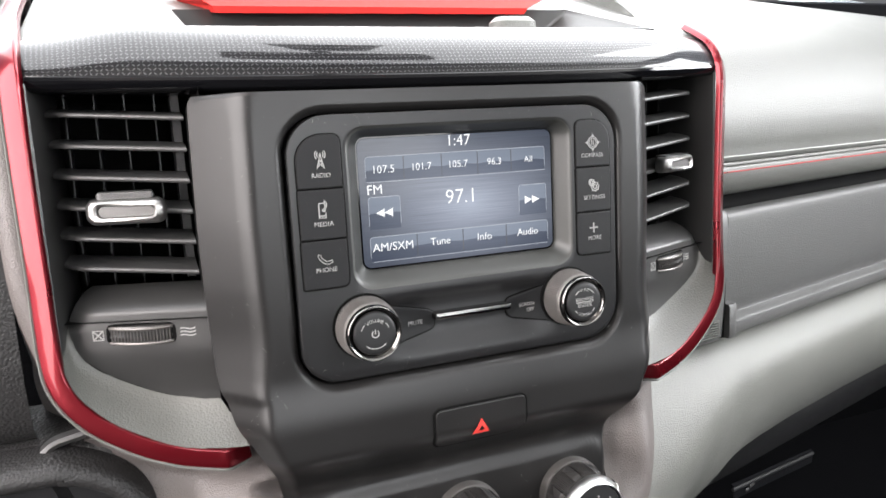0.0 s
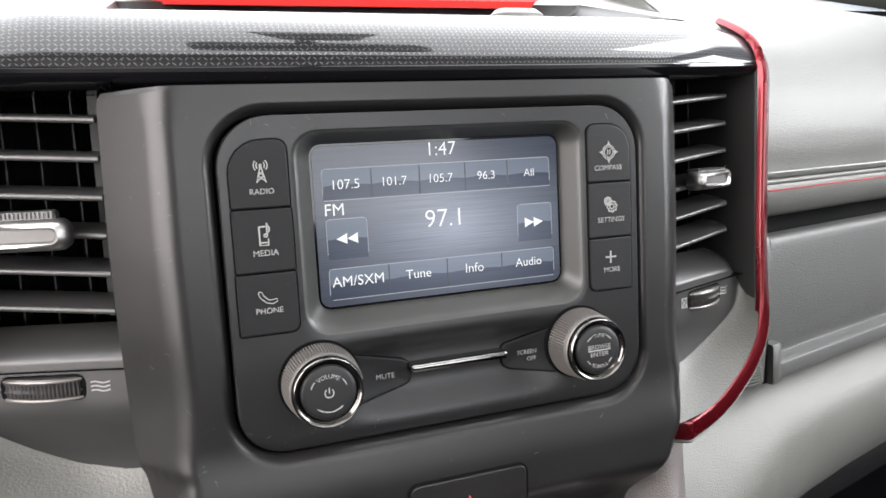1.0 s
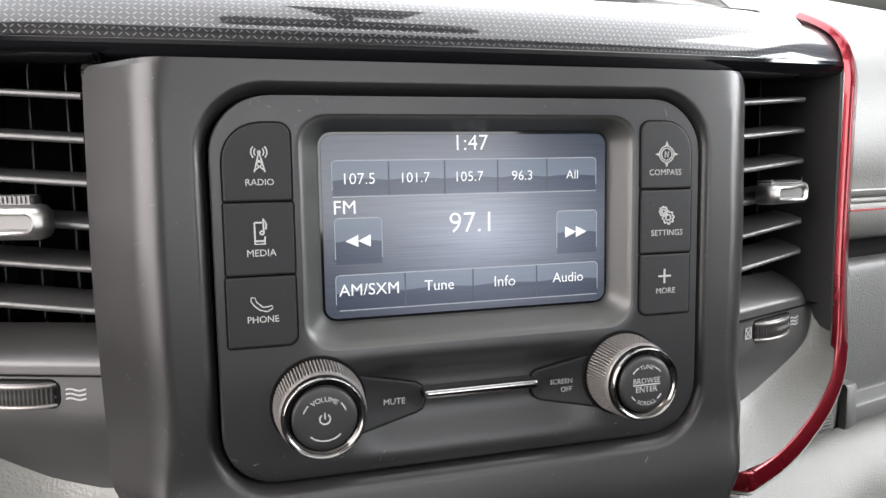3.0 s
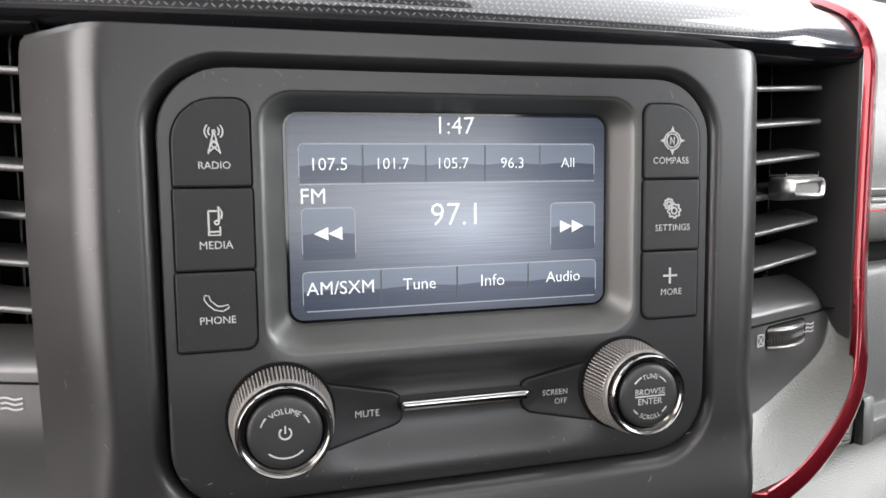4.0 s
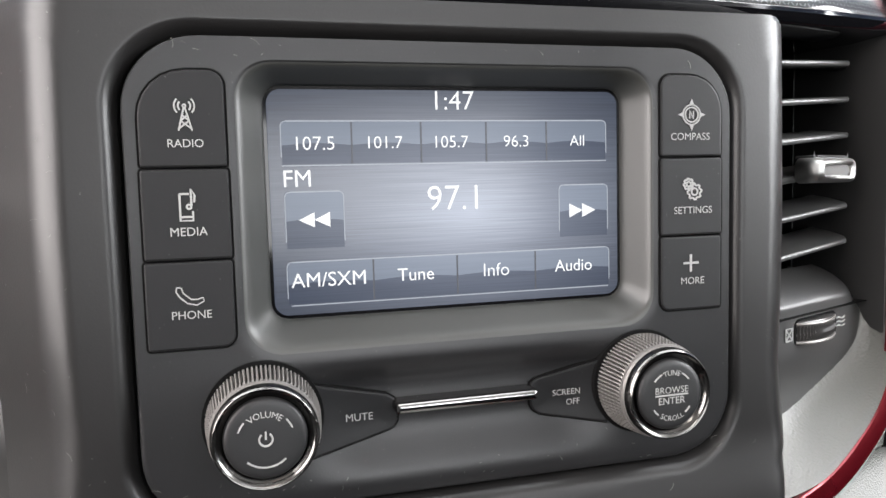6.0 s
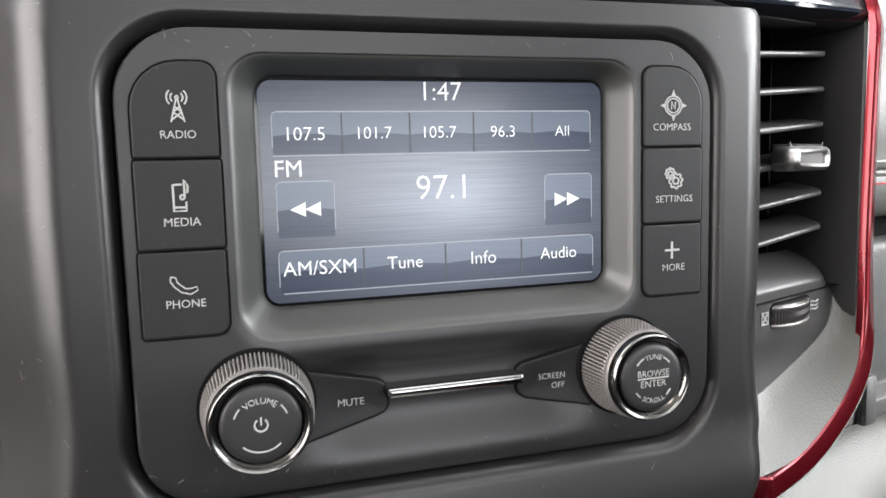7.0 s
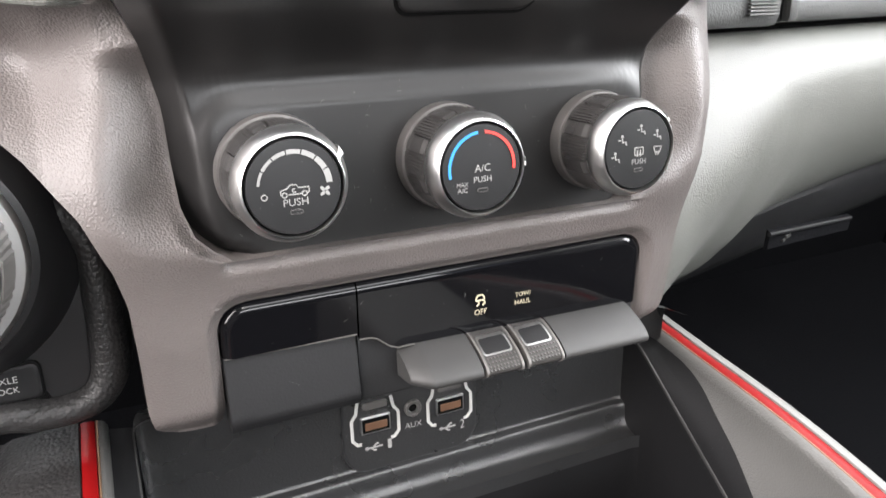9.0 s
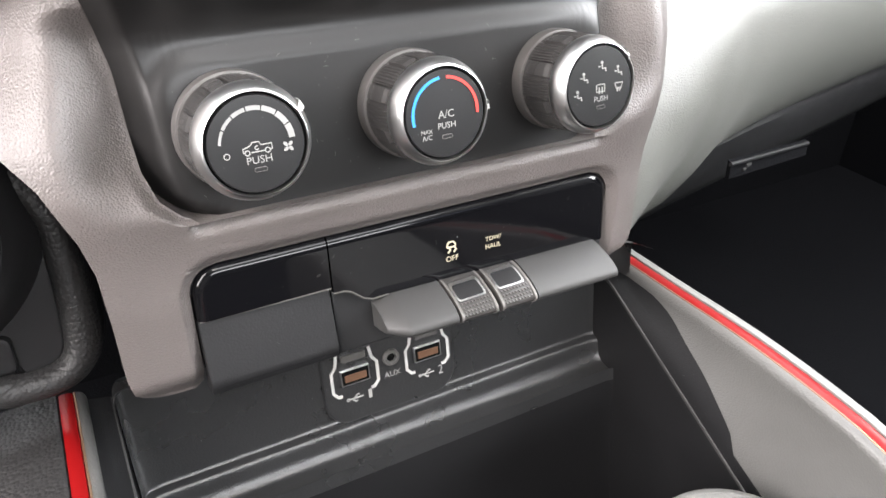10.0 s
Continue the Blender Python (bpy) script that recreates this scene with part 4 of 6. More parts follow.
# ---- air vents ----
def air_vent(s):
    c = XC + 0.001
    X = lambda x: c + s * x
    v = thing("air_vent", "black air vent with horizontal slats, chrome tab and shut-off wheel", "air vent", (X(0.165), 0.06, -0.02), "dash air vents")
    x0, x1 = 0.131, 0.2035

    def yv(x):
        return 0.022 + 0.40 * (x - 0.12)
    # housing: a box open to the front
    bm = bmesh.new()
    op = [(x0 - 0.004, 0.070), (x1, 0.072), (x1 - 0.001, -0.046), (x0 - 0.004, -0.046)]
    loft(bm, [[(X(x), yv(x) - 0.001, z) for x, z in op], [(X(x), yv(x) + 0.018, z) for x, z in op], [(X(x + (0.165 - x) * 0.12), 0.115, z * 0.9) for x, z in op]], cap1=True)
    part("housing", bm, GAP, v)
    # inner cheek beside the stack, lighter
    bm = bmesh.new()
    loft(bm, [[(X(0.1345), yv(0.133) + 0.032, z), (X(0.1385), yv(0.133) + 0.033, z), (X(0.139), yv(0.133) + 0.050, z), (X(0.1345), yv(0.133) + 0.050, z)] for z in np.linspace(0.064, -0.030, 8)], cap0=True, cap1=True)
    part("cheek", bm, DARK, v)
    # outer cheek: a smooth wall that slopes from the trim into the vent
    bm = bmesh.new()
    loft(bm, [[(X(0.2034), 0.0465, z), (X(0.2024), 0.0452, z), (X(0.2012), 0.0460, z), (X(0.1990), 0.056, z), (X(0.1955), 0.075, z), (X(0.1940), 0.105, z)] for z in np.linspace(0.0705, -0.062, 12)], closed=False)
    part("cheek", bm, VENTFACE, v)
    for i in range(6):
        z0 = 0.0545 - 0.0151 * i
        a, b = 0.1345, 0.1985
        sec = []
        for k in range(13):
            x = a + (b - a) * k / 12
            y = yv(x) + 0.004 + (0.012 * max(0.0, (k - 10) / 2) ** 1.5 if k > 10 else 0)
            z = z0 + 0.08 * (x - 0.166)
            bead = [(X(x), y + 0.0010 - 0.0010 * math.cos(radians(q)), z + 0.0012 * math.sin(radians(q))) for q in (-90, -50, -15, 15, 50, 90)]
            sec.append(bead + [(X(x), max(y + 0.002, yv(x) + 0.030), z + 0.0038), (X(x), max(y + 0.002, yv(x) + 0.030), z + 0.0016)])
        bm = bmesh.new()
        loft(bm, sec, cap0=True, cap1=True)
        part("slat", bm, SLAT, v)
    for i in range(4):
        x = 0.146 + 0.0145 * i
        bm = bmesh.new()
        loft(bm, [[(X(x - 0.0003), yv(x) + 0.038, z), (X(x + 0.0003), yv(x) + 0.038, z), (X(x + 0.0003), yv(x) + 0.056, z), (X(x - 0.0003), yv(x) + 0.056, z)] for z in (0.066, -0.034)], cap0=True, cap1=True)
        part("vane", bm, DARK, v)
    # chrome tab
    zc = 0.0092 if s < 0 else 0.0112
    th = 1.0 if s < 0 else 0.80
    yf = lambda x, z: yv(abs(x - c)) - 0.004
    ot, it = rrect(X(0.1645) - 0.0182, X(0.1645) + 0.0182, zc - 0.0064 * th, zc + 0.0060 * th, 0.0046 * th, 6), rrect(X(0.1645) - 0.0122, X(0.1645) + 0.0122, zc - 0.0025 * th, zc + 0.0022 * th, 0.0021 * th, 6)
    bm = bmesh.new()
    loft(bm, [[(a + (p - a) * t, yf(a, b) + d, b + (q - b) * t) for (a, b), (p, q) in zip(ot, it)] for t, d in ((0, 0.008), (0, 0.0020), (0.10, 0.0002), (0.30, -0.0014), (0.50, -0.0022), (0.78, -0.0022), (0.90, -0.0014), (1.0, 0.0006), (1.0, 0.003))])
    tab = part("tab_frame", bm, TABCHROME, v, "chrome tab frame")
    part("tab_insert", plate(grown(it, 0.0003), 0.0004, 0.003, 0.0003, yf), KNOBSIDE, tab, "grey tab insert")
    bm = bmesh.new()
    for k in range(15):
        x = X(0.1645) - 0.0110 + 0.00157 * k
        polygon([(x, zc + 0.0064 * th), (x + 0.0008, zc + 0.0064 * th), (x + 0.0008, zc + 0.0088 * th * th), (x, zc + 0.0088 * th * th)], 0.001, 0.008, bm, yf)
    part("tab_grip", bm, SLAT, tab)
    part("tab_grip", plate(rrect(X(0.1645) - 0.0130, X(0.1645) + 0.0130, zc + 0.0030, zc + 0.0092 * th * th, 0.0015, 5), 0.0016, 0.012, 0.001, yf), SLAT, tab)

    # lower panel with the wheel
    def py(x, z):
        u = abs(x - c)
        return yv(u) + 0.002 + 0.018 * max(0.0, (z + 0.0425) / 0.0105) ** 1.5 + 0.008 * max(0.0, (u - 0.186) / 0.012) ** 2 * smooth(-0.052, -0.040, z) + 0.010 * smooth(-0.060, -0.092, z)
    zs = np.concatenate([np.linspace(-0.0310, -0.052, 30), np.linspace(-0.054, -0.092, 14)])
    outer = [(-0.092, 0.138), (-0.090, 0.150), (-0.086, 0.162), (-0.080, 0.174), (-0.073, 0.185), (-0.066, 0.1925), (-0.058, 0.1965), (-0.050, 0.198), (-0.044, 0.1970), (-0.038, 0.1940), (-0.033, 0.1895), (-0.0295, 0.1830)]
    bm = bmesh.new()
    loft(bm, [[(X(0.130 + (table(outer, z) - 0.130) * k / 16), py(X(0.130 + (table(outer, z) - 0.130) * k / 16), z), z) for k in range(17)] for z in zs], closed=False)
    part("lower_panel", bm, VENTFACE, v)
    # grained bowl between the panel and the trim
    rim = [(0.2026, 0.0435, -0.044), (0.2018, 0.0430, -0.060), (0.1998, 0.0415, -0.0712), (0.1955, 0.0385, -0.0800), (0.1868, 0.0350, -0.0895), (0.1748, 0.0310, -0.0982), (0.1500, 0.0225, -0.1090), (0.1200, 0.0150, -0.1118)]
    edge = [(0.1985, -0.042), (0.1975, -0.052), (0.1945, -0.062), (0.1885, -0.0705), (0.1790, -0.0775), (0.1670, -0.0840), (0.1520, -0.0896), (0.1300, -0.0924)]
    inn = [(x, py(X(x), z) + 0.0006, z) for x, z in edge]
    R, I = curve(rim, 4), curve(inn, 4)
    bm = bmesh.new()
    loft(bm, [[(X(a.x + (b.x - a.x) * t), a.y + (b.y - a.y) * t + 0.004 * math.sin(math.pi * t), a.z + (b.z - a.z) * t) for a, b in zip(R, I)] for t in (0, 0.06, 0.2, 0.4, 0.6, 0.8, 1.0)], closed=False)
    part("bowl", bm, BOWL, v, "grained grey bowl under the vent")
    # wheel
    wx, wz = X(0.1645) if s < 0 else X(0.1608), -0.0530
    part("wheel_slot", plate(rrect(wx - 0.0162, wx + 0.0162, wz - 0.0054, wz + 0.0054, 0.0035, 5), -0.0004, 0.004, 0.0003, py, 2), GAP, v)
    bm = bmesh.new()
    secs = []
    for k in range(41):
        u = -0.0150 + 0.0300 * k / 40
        bulge = 0.0050 * max(0.0, math.cos(u / 0.0150 * math.pi / 2)) ** 0.7
        g = 0.0007 if k % 2 else 0
        x = wx + u
        y = py(x, wz) - bulge
        secs.append([(x, y + 0.006, wz - 0.0048), (x, y + 0.0008, wz - 0.0044), (x, y + g, wz - 0.0028), (x, y + g - 0.0004, wz - 0.0010), (x, y + g, wz + 0.0004), (x, y + g - 0.0002, wz + 0.0018), (x, y, wz + 0.0028), (x, y + 0.0008, wz + 0.0044), (x, y + 0.006, wz + 0.0048)])
    loft(bm, secs, closed=False)
    wheel = part("wheel", bm, GRIP, v, "ribbed grey shut-off wheel", sharp=25)
    for dz in (-0.0041, 0.0034):
        bm = bmesh.new()
        loft(bm, [[(wx + u, py(wx + u, wz) - 0.0053 * max(0.0, math.cos(u / 0.0152 * math.pi / 2)) ** 0.7 + d, wz + dz + e) for d, e in ((0.004, -0.0007), (0.0, -0.0006), (-0.0003, 0.0), (0.0, 0.0006), (0.004, 0.0007))] for u in np.linspace(-0.0150, 0.0150, 25)], closed=False)
        part("wheel_rim", bm, KNURL, wheel)
    pz = lambda x, z: py(x, z) - 0.0004
    q = 0.0024
    ix = wx - 0.0200
    part("symbol", strokes([[(ix - q, wz - q), (ix + q, wz - q), (ix + q, wz + q), (ix - q, wz + q), (ix - q, wz - q)], [(ix - q, wz - q), (ix + q, wz + q)], [(ix - q, wz + q), (ix + q, wz - q)]], 0.0006, -0.0002, yf=pz), PRINT, v, smooth=False)
    ix = wx + (0.0218 if s < 0 else 0.0195)
    part("symbol", strokes([[(ix - 0.0036 + 0.0012 * k, wz + dz + 0.00035 * math.sin(k * 1.2)) for k in range(7)] for dz in (-0.0017, 0, 0.0017)], 0.0006, -0.0002, yf=pz), PRINT, v, smooth=False)
    return v


for s in (-1, 1):
    air_vent(s)

# ---- lower surround: grained grey plastic round the climate panel and the switch bank ----
# the lower edge of the driver's red trim, rows of (x, depth, height): the hollow under it starts there
UNDERTRIM = [(-0.1912, 0.0385, -0.1000), (-0.1782, 0.0340, -0.1090), (-0.1652, 0.0295, -0.1155), (-0.1512, 0.0250, -0.1202), (-0.1362, 0.0197, -0.1225), (-0.1212, 0.0205, -0.1222), (-0.1080, 0.0300, -0.1215)]


def sur_y(x, z):
    y = 0.010 + 0.010 * smooth(-0.19, -0.235, z) + 0.008 * smooth(-0.225, -0.285, z)
    d = abs(x - XC)
    if x > XC:
        y += 0.0108 * smooth(-0.175, -0.118, z) + 0.009 * max(0, (d - 0.101) / 0.03) ** 2
    else:
        y += 0.010 * min(0.9, max(0, (d - 0.112) / 0.03) ** 2)
        yt, zt = table([r[:2] for r in UNDERTRIM], x), table([r[::2] for r in UNDERTRIM], x)
        s = max(0.0, (z + 0.192) / (zt + 0.192))
        q = min(1.0, s)
        y += (yt - y) * q * q + 0.032 * smooth(-0.104, -0.150, x) * q ** 3 * (1 - q) / 0.105 + 0.08 * max(0.0, s - 1)
    e = abs(d - table(HALF, z)) if z > -0.2095 else 9
    if z > -0.2095:
        rim = stack_y(XC + math.copysign(table(HALF, z), x - XC), z) + 0.0012
        y += max(0.0, rim - y) * smooth(0.026, 0.0, e) * smooth(-0.208, -0.172, z) + 0.004 * smooth(0.006, 0.0, e) * smooth(-0.175, -0.205, z)
    if z < -0.2095:
        y += 0.004 * smooth(-0.2150, -0.2095, z) * smooth(0.006, 0.0, d - 0.086)
    y += 0.004 * smooth(0.005, 0.0, abs(box_distance(x, z, -0.0958, 0.0988, -0.330, -0.2282, 0.0117)))
    y += 0.010 * smooth(-0.268, -0.284, z) ** 2
    return y


def lower_surround():
    zs = list(np.linspace(-0.108, -0.186, 60)) + list(np.linspace(-0.189, -0.2095, 14)) + list(np.linspace(-0.2105, -0.2275, 12)) + list(np.linspace(-0.2282, -0.2402, 16)) + list(np.linspace(-0.242, -0.276, 14)) + [-0.2785, -0.281, -0.2825, -0.2832, -0.284]
    left = [(-0.284, -0.1085), (-0.2832, -0.1140), (-0.2810, -0.1188), (-0.2765, -0.1222), (-0.2675, -0.1238), (-0.2431, -0.1238), (-0.2213, -0.1245), (-0.2080, -0.1272), (-0.1884, -0.1345), (-0.1701, -0.1475), (-0.1591, -0.1580), (-0.1480, -0.1675), (-0.1400, -0.1740), (-0.1280, -0.1840), (-0.1180, -0.1910), (-0.108, -0.1990)]
    right = [(-0.284, 0.110), (-0.279, 0.115), (-0.268, 0.1200), (-0.240, 0.1195), (-0.2215, 0.1210), (-0.202, 0.1240), (-0.1745, 0.1298), (-0.153, 0.1347), (-0.139, 0.1392), (-0.128, 0.1445), (-0.120, 0.1485), (-0.108, 0.1600)]
    bm = bmesh.new()
    rows = []
    for z in zs:
        if z >= -0.2095:
            a, b = XC - table(HALF, z), XC + table(HALF, z)
        elif z > -0.2282:
            f = (z + 0.2095) / (-0.2282 + 0.2095)
            a, b = XC - 0.086 - 0.0005 * f, XC + 0.086 + 0.006 * f
        else:
            k = max(0, 0.0117 - (-0.2282 - z))
            r = 0.0117 - math.sqrt(max(0, 0.0117 ** 2 - k ** 2))
            a, b = -0.0960 + r, 0.0990 - r
        l, r2 = table(left, z), table(right, z)
        row = [l + (a - l) * i / 48 for i in range(49)] + [a + (b - a) * i / 40 for i in range(1, 40)] + [b + (r2 - b) * i / 10 for i in range(11)]
        rows.append([bm.verts.new((x, sur_y(x, z), z)) for x in row])
    for (z0, r0), (z1, r1) in zip(zip(zs, rows), zip(zs[1:], rows[1:])):
        for i in range(len(r0) - 1):
            mid = 48 <= i < 88
            if mid and (z1 > -0.2097 or z0 < -0.2281):
                continue
            bm.faces.new((r0[i], r0[i + 1], r1[i + 1], r1[i]))
    rim = bm.copy()
    bmesh.ops.delete(rim, geom=[e for e in rim.edges if not e.is_boundary], context="EDGES")
    ext = bmesh.ops.extrude_edge_only(rim, edges=rim.edges[:])
    bmesh.ops.translate(rim, verts=[v for v in ext["geom"] if isinstance(v, bmesh.types.BMVert)], vec=(0, 0.022, 0))
    return bm, rim


surround = thing("lower_surround", "grained grey-brown plastic surround below the climate panel", "dashboard panel", (0, 0.02, -0.20))
skin_bm, rim_bm = lower_surround()
part("skin", skin_bm, GREY, surround, sharp=50)
part("return_edge", rim_bm, GREY, surround, sharp=50)

# ---- switch bank ----
YG = 0.0265
LEANG = -0.08
bank = thing("switch_bank", "gloss black switch bank with two toggle keys and a blank door", "switch panel", (0, 0.03, -0.25))
part("backing", polygon(rrect(-0.0956, 0.0986, -0.2825, -0.2286, 0.0112), YG + 0.004, 0.02), GAP, bank)


def gloss_y(x, z):
    """The strip's face, with a quarter-round along its outline."""
    u = min(0.97, max(0.0, (box_distance(x, z, -0.0953, 0.0983, -0.330, -0.2288, 0.0112) + 0.0046) / 0.0046))
    return LEANG * (z + 0.262) - 0.0020 + 0.0034 * (1 - math.sqrt(1 - u * u))


def gloss_strip(x0, x1, foot):
    """A piece of the strip from x0 to x1, its lower edge along foot."""
    def head(x):
        k = max(0.0, 0.0112 - (x + 0.0953), 0.0112 - (0.0983 - x))
        return -0.2288 - 0.0112 + math.sqrt(max(0.0, 0.0112 ** 2 - k * k))
    span = x1 - x0
    n = max(60, int(span / 0.0008))
    cols = [x0 + span * (0.5 - 0.5 * math.cos(math.pi * i / n)) for i in range(n + 1)]
    down = [0, 0.0002, 0.0005, 0.0009, 0.0014, 0.0019, 0.0024, 0.0029, 0.0034, 0.0038, 0.0042, 0.0047, 0.0055, 0.007]
    bm = bmesh.new()
    rows = []
    for x in cols:
        a, b = head(x), table(foot, x)
        zs = [a - d for d in down] + [a - 0.007 + (b - a + 0.007) * k / 8 for k in range(1, 9)]
        rows.append([(x, YG + 0.012, a)] + [(x, YG + gloss_y(x, z), z) for z in zs] + [(x, YG + 0.012, b)])
    loft(bm, rows, closed=False)
    return bm


FOOT = [(-0.0418, -0.2532), (-0.0375, -0.2534), (-0.0345, -0.2545), (-0.0290, -0.2592), (-0.0255, -0.2606), (-0.018, -0.2606), (0.0980, -0.2640)]
part("gloss_panel", gloss_strip(-0.0953, -0.0425, [(-0.1, -0.2506), (0.0, -0.2506)]), GLOSS, bank, "gloss black strip")
part("gloss_panel", gloss_strip(-0.0418, 0.0983, FOOT), GLOSS, bank, "gloss black strip")
# The chamfer's highlight, drawn as a thin light-coloured line.
for line in ([(-0.0945, -0.2507), (-0.0428, -0.2507)], [p for p in FOOT if p[0] < 0.0]):
    part("strip_highlight", strokes([line], 0.0005, YG - 0.0006, depth=0.002, yf=gloss_y), KNURL, bank, "painted highlight along the strip's lower edge", smooth=False)


def door_y(x, z):
    return -0.0008 + 0.10 * (z + 0.262) + 0.0030 * smooth(-0.2785, -0.2835, z)


part("blank_door", plate(dense(rrect(-0.0953, -0.0425, -0.2835, -0.2509, 0.0006), 0.002), YG, YG + 0.012, 0.0005, door_y, 8), DARK, bank, "matt black blank door")
lowp = [(-0.0418, -0.2535), (-0.0375, -0.2537), (-0.0345, -0.2549), (-0.0290, -0.2596), (-0.0255, -0.2610), (0.098, -0.2645), (0.0975, -0.2832), (-0.0418, -0.2832)]
part("switch_body", plate(lowp, YG + 0.0010, YG + 0.014, 0.0010), DARK, bank)
# paddle ledge: a rounded shelf that juts out under the strip
LEDGE = [(YG + 0.004, -0.2612), (YG - 0.004, -0.2618), (YG - 0.014, -0.2660), (YG - 0.0195, -0.2698), (YG - 0.0212, -0.2725), (YG - 0.0200, -0.2748), (YG - 0.015, -0.2766), (YG + 0.004, -0.2790)]
LEDGE = [(p.x, p.y) for p in curve(LEDGE, 4)]


def ledge(x0, x1, grow=0.0, taper=True, drop=0.0):
    cy, cz = YG, -0.2705
    bm = bmesh.new()
    xs = [(x0, 0.66), (x0 + 0.0008, 0.72), (x0 + 0.0078, 0.99), (x0 + 0.0086, 1)] if taper else [(x0, 1)]
    xs += [(x1, 1)]
    loft(bm, [[(x, cy + (y - cy) * f - grow, cz + (z - cz) * f - 0.0012 * (x - 0.03) / 0.06) for y, z in LEDGE] for x, f in xs], cap0=True, cap1=True)
    return bm


part("ledge", ledge(-0.0250, 0.0052), SHELF, bank, "rounded dark grey shelf", sharp=24)
part("ledge", ledge(0.0455, 0.0905, taper=False), SHELF, bank, "rounded dark grey shelf", sharp=24)


def top_y(x, z):
    """The shelf's upper face at a height z."""
    return table([(b, a) for a, b in reversed(LEDGE[:17])], z + 0.0012 * (x - 0.03) / 0.06)


for x0 in (0.0060, 0.0262):
    sw = part("toggle", ledge(x0 + 0.0008, x0 + 0.0182, -0.0002, False), GRIP, bank, "toggle key with silver edges")
    for x in (x0 + 0.0004, x0 + 0.0172):
        part("silver_edge", ledge(x, x + 0.0011, 0.0005, False), KNURL, sw)
    bm = bmesh.new()
    for i in range(9):
        for j in range(4):
            x, f = x0 + 0.0028 + 0.00165 * i, j / 4
            z = -0.2676 - 0.0052 * f
            y = top_y(x, z) - 0.0004
            loft(bm, [[(x - 0.0005, y + 0.0008, z + 0.0005), (x + 0.0005, y + 0.0008, z + 0.0005), (x + 0.0005, y + 0.0005, z - 0.0006), (x - 0.0005, y + 0.0005, z - 0.0006)], [(x - 0.0002, y - 0.0004, z), (x + 0.0002, y - 0.0004, z), (x + 0.0002, y - 0.0004, z - 0.0002), (x - 0.0002, y - 0.0004, z - 0.0002)]], cap1=True)
    part("grip_dots", bm, KNOBSIDE, sw, smooth=False)
    part("silver_edge", plate(dense(rrect(x0 + 0.0019, x0 + 0.0163, -0.2668, -0.2620, 0.0013), 0.0008), -0.0004, 0.003, 0.0003, top_y, 3), SILVER, sw)
    part("dimple", plate(dense(rrect(x0 + 0.0027, x0 + 0.0155, -0.2663, -0.2625, 0.0010), 0.0008), -0.0006, 0.003, 0.0003, top_y, 3), DARK, sw)
# lit marks
x, z = 0.0128, -0.2478
part("lit_symbol", strokes([[(x - 0.0020, z + 0.0022), (x - 0.0012, z + 0.0036), (x + 0.0012, z + 0.0036), (x + 0.0020, z + 0.0022), (x + 0.0020, z + 0.0012), (x - 0.0020, z + 0.0012), (x - 0.0020, z + 0.0022)],
                            [(x - 0.0012, z + 0.0010), (x - 0.0004, z - 0.0002), (x - 0.0016, z - 0.0014)], [(x + 0.0016, z + 0.0010), (x + 0.0024, z - 0.0002), (x + 0.0012, z - 0.0014)]], 0.0007, YG - 0.0004, yf=gloss_y), LIT, bank, smooth=False)
words("lit_text", "OFF", 0.0060, x, z - 0.0040, YG + gloss_y(x, z - 0.0040) - 0.0009, bank, LIT)
words("lit_text", "TOW/", 0.0080, 0.0338, -0.2472, YG + gloss_y(0.03, -0.2476) - 0.0008, bank, LIT)
words("lit_text", "HAUL", 0.0080, 0.0338, -0.2509, YG + gloss_y(0.03, -0.2507) - 0.0008, bank, LIT)

# ---- console bin with the sockets ----
bin_ = thing("console_bin", "black moulded console bin under the switch bank", "storage bin", (0, 0.06, -0.37))
prof = [(0.050, -0.2815), (0.064, -0.2835), (0.069, -0.290), (0.0705, -0.330), (0.0705, -0.3442), (0.0695, -0.3462), (0.0678, -0.3470), (0.0664, -0.3480), (0.0658, -0.3505), (0.0652, -0.3565), (0.0630, -0.3602), (0.0590, -0.3618), (0.0545, -0.3628), (0.0522, -0.3645), (0.0515, -0.3680), (0.0525, -0.46), (0.03, -0.47), (-0.12, -0.47)]
prof = curve(prof, 3)
bm = bmesh.new()
xs = [-0.1305, -0.1295, -0.127, -0.12] + list(np.linspace(-0.11, 0.11, 12)) + [0.122, 0.130, 0.135, 0.137]
inset = {0: 0.010, 1: 0.004, 2: 0.001, 3: 0.0, len(xs) - 1: 0.020, len(xs) - 2: 0.008, len(xs) - 3: 0.002}
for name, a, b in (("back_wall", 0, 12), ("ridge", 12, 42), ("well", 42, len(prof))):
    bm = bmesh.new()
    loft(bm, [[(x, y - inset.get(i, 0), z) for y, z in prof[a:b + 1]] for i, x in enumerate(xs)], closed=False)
    # The well gets a darkened copy of the bin's plastic for its dim reflection.
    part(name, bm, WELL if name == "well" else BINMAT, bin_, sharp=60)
sock = thing("socket_panel", "black panel with two sockets and a jack, white brackets", "socket panel", (0, 0.07, -0.32))
YU = 0.0690
part("recess", plate(rrect(-0.0405, 0.0330, -0.3475, -0.2900, 0.014, 8), YU - 0.0004, YU + 0.004, 0.0012), BINMAT, sock)
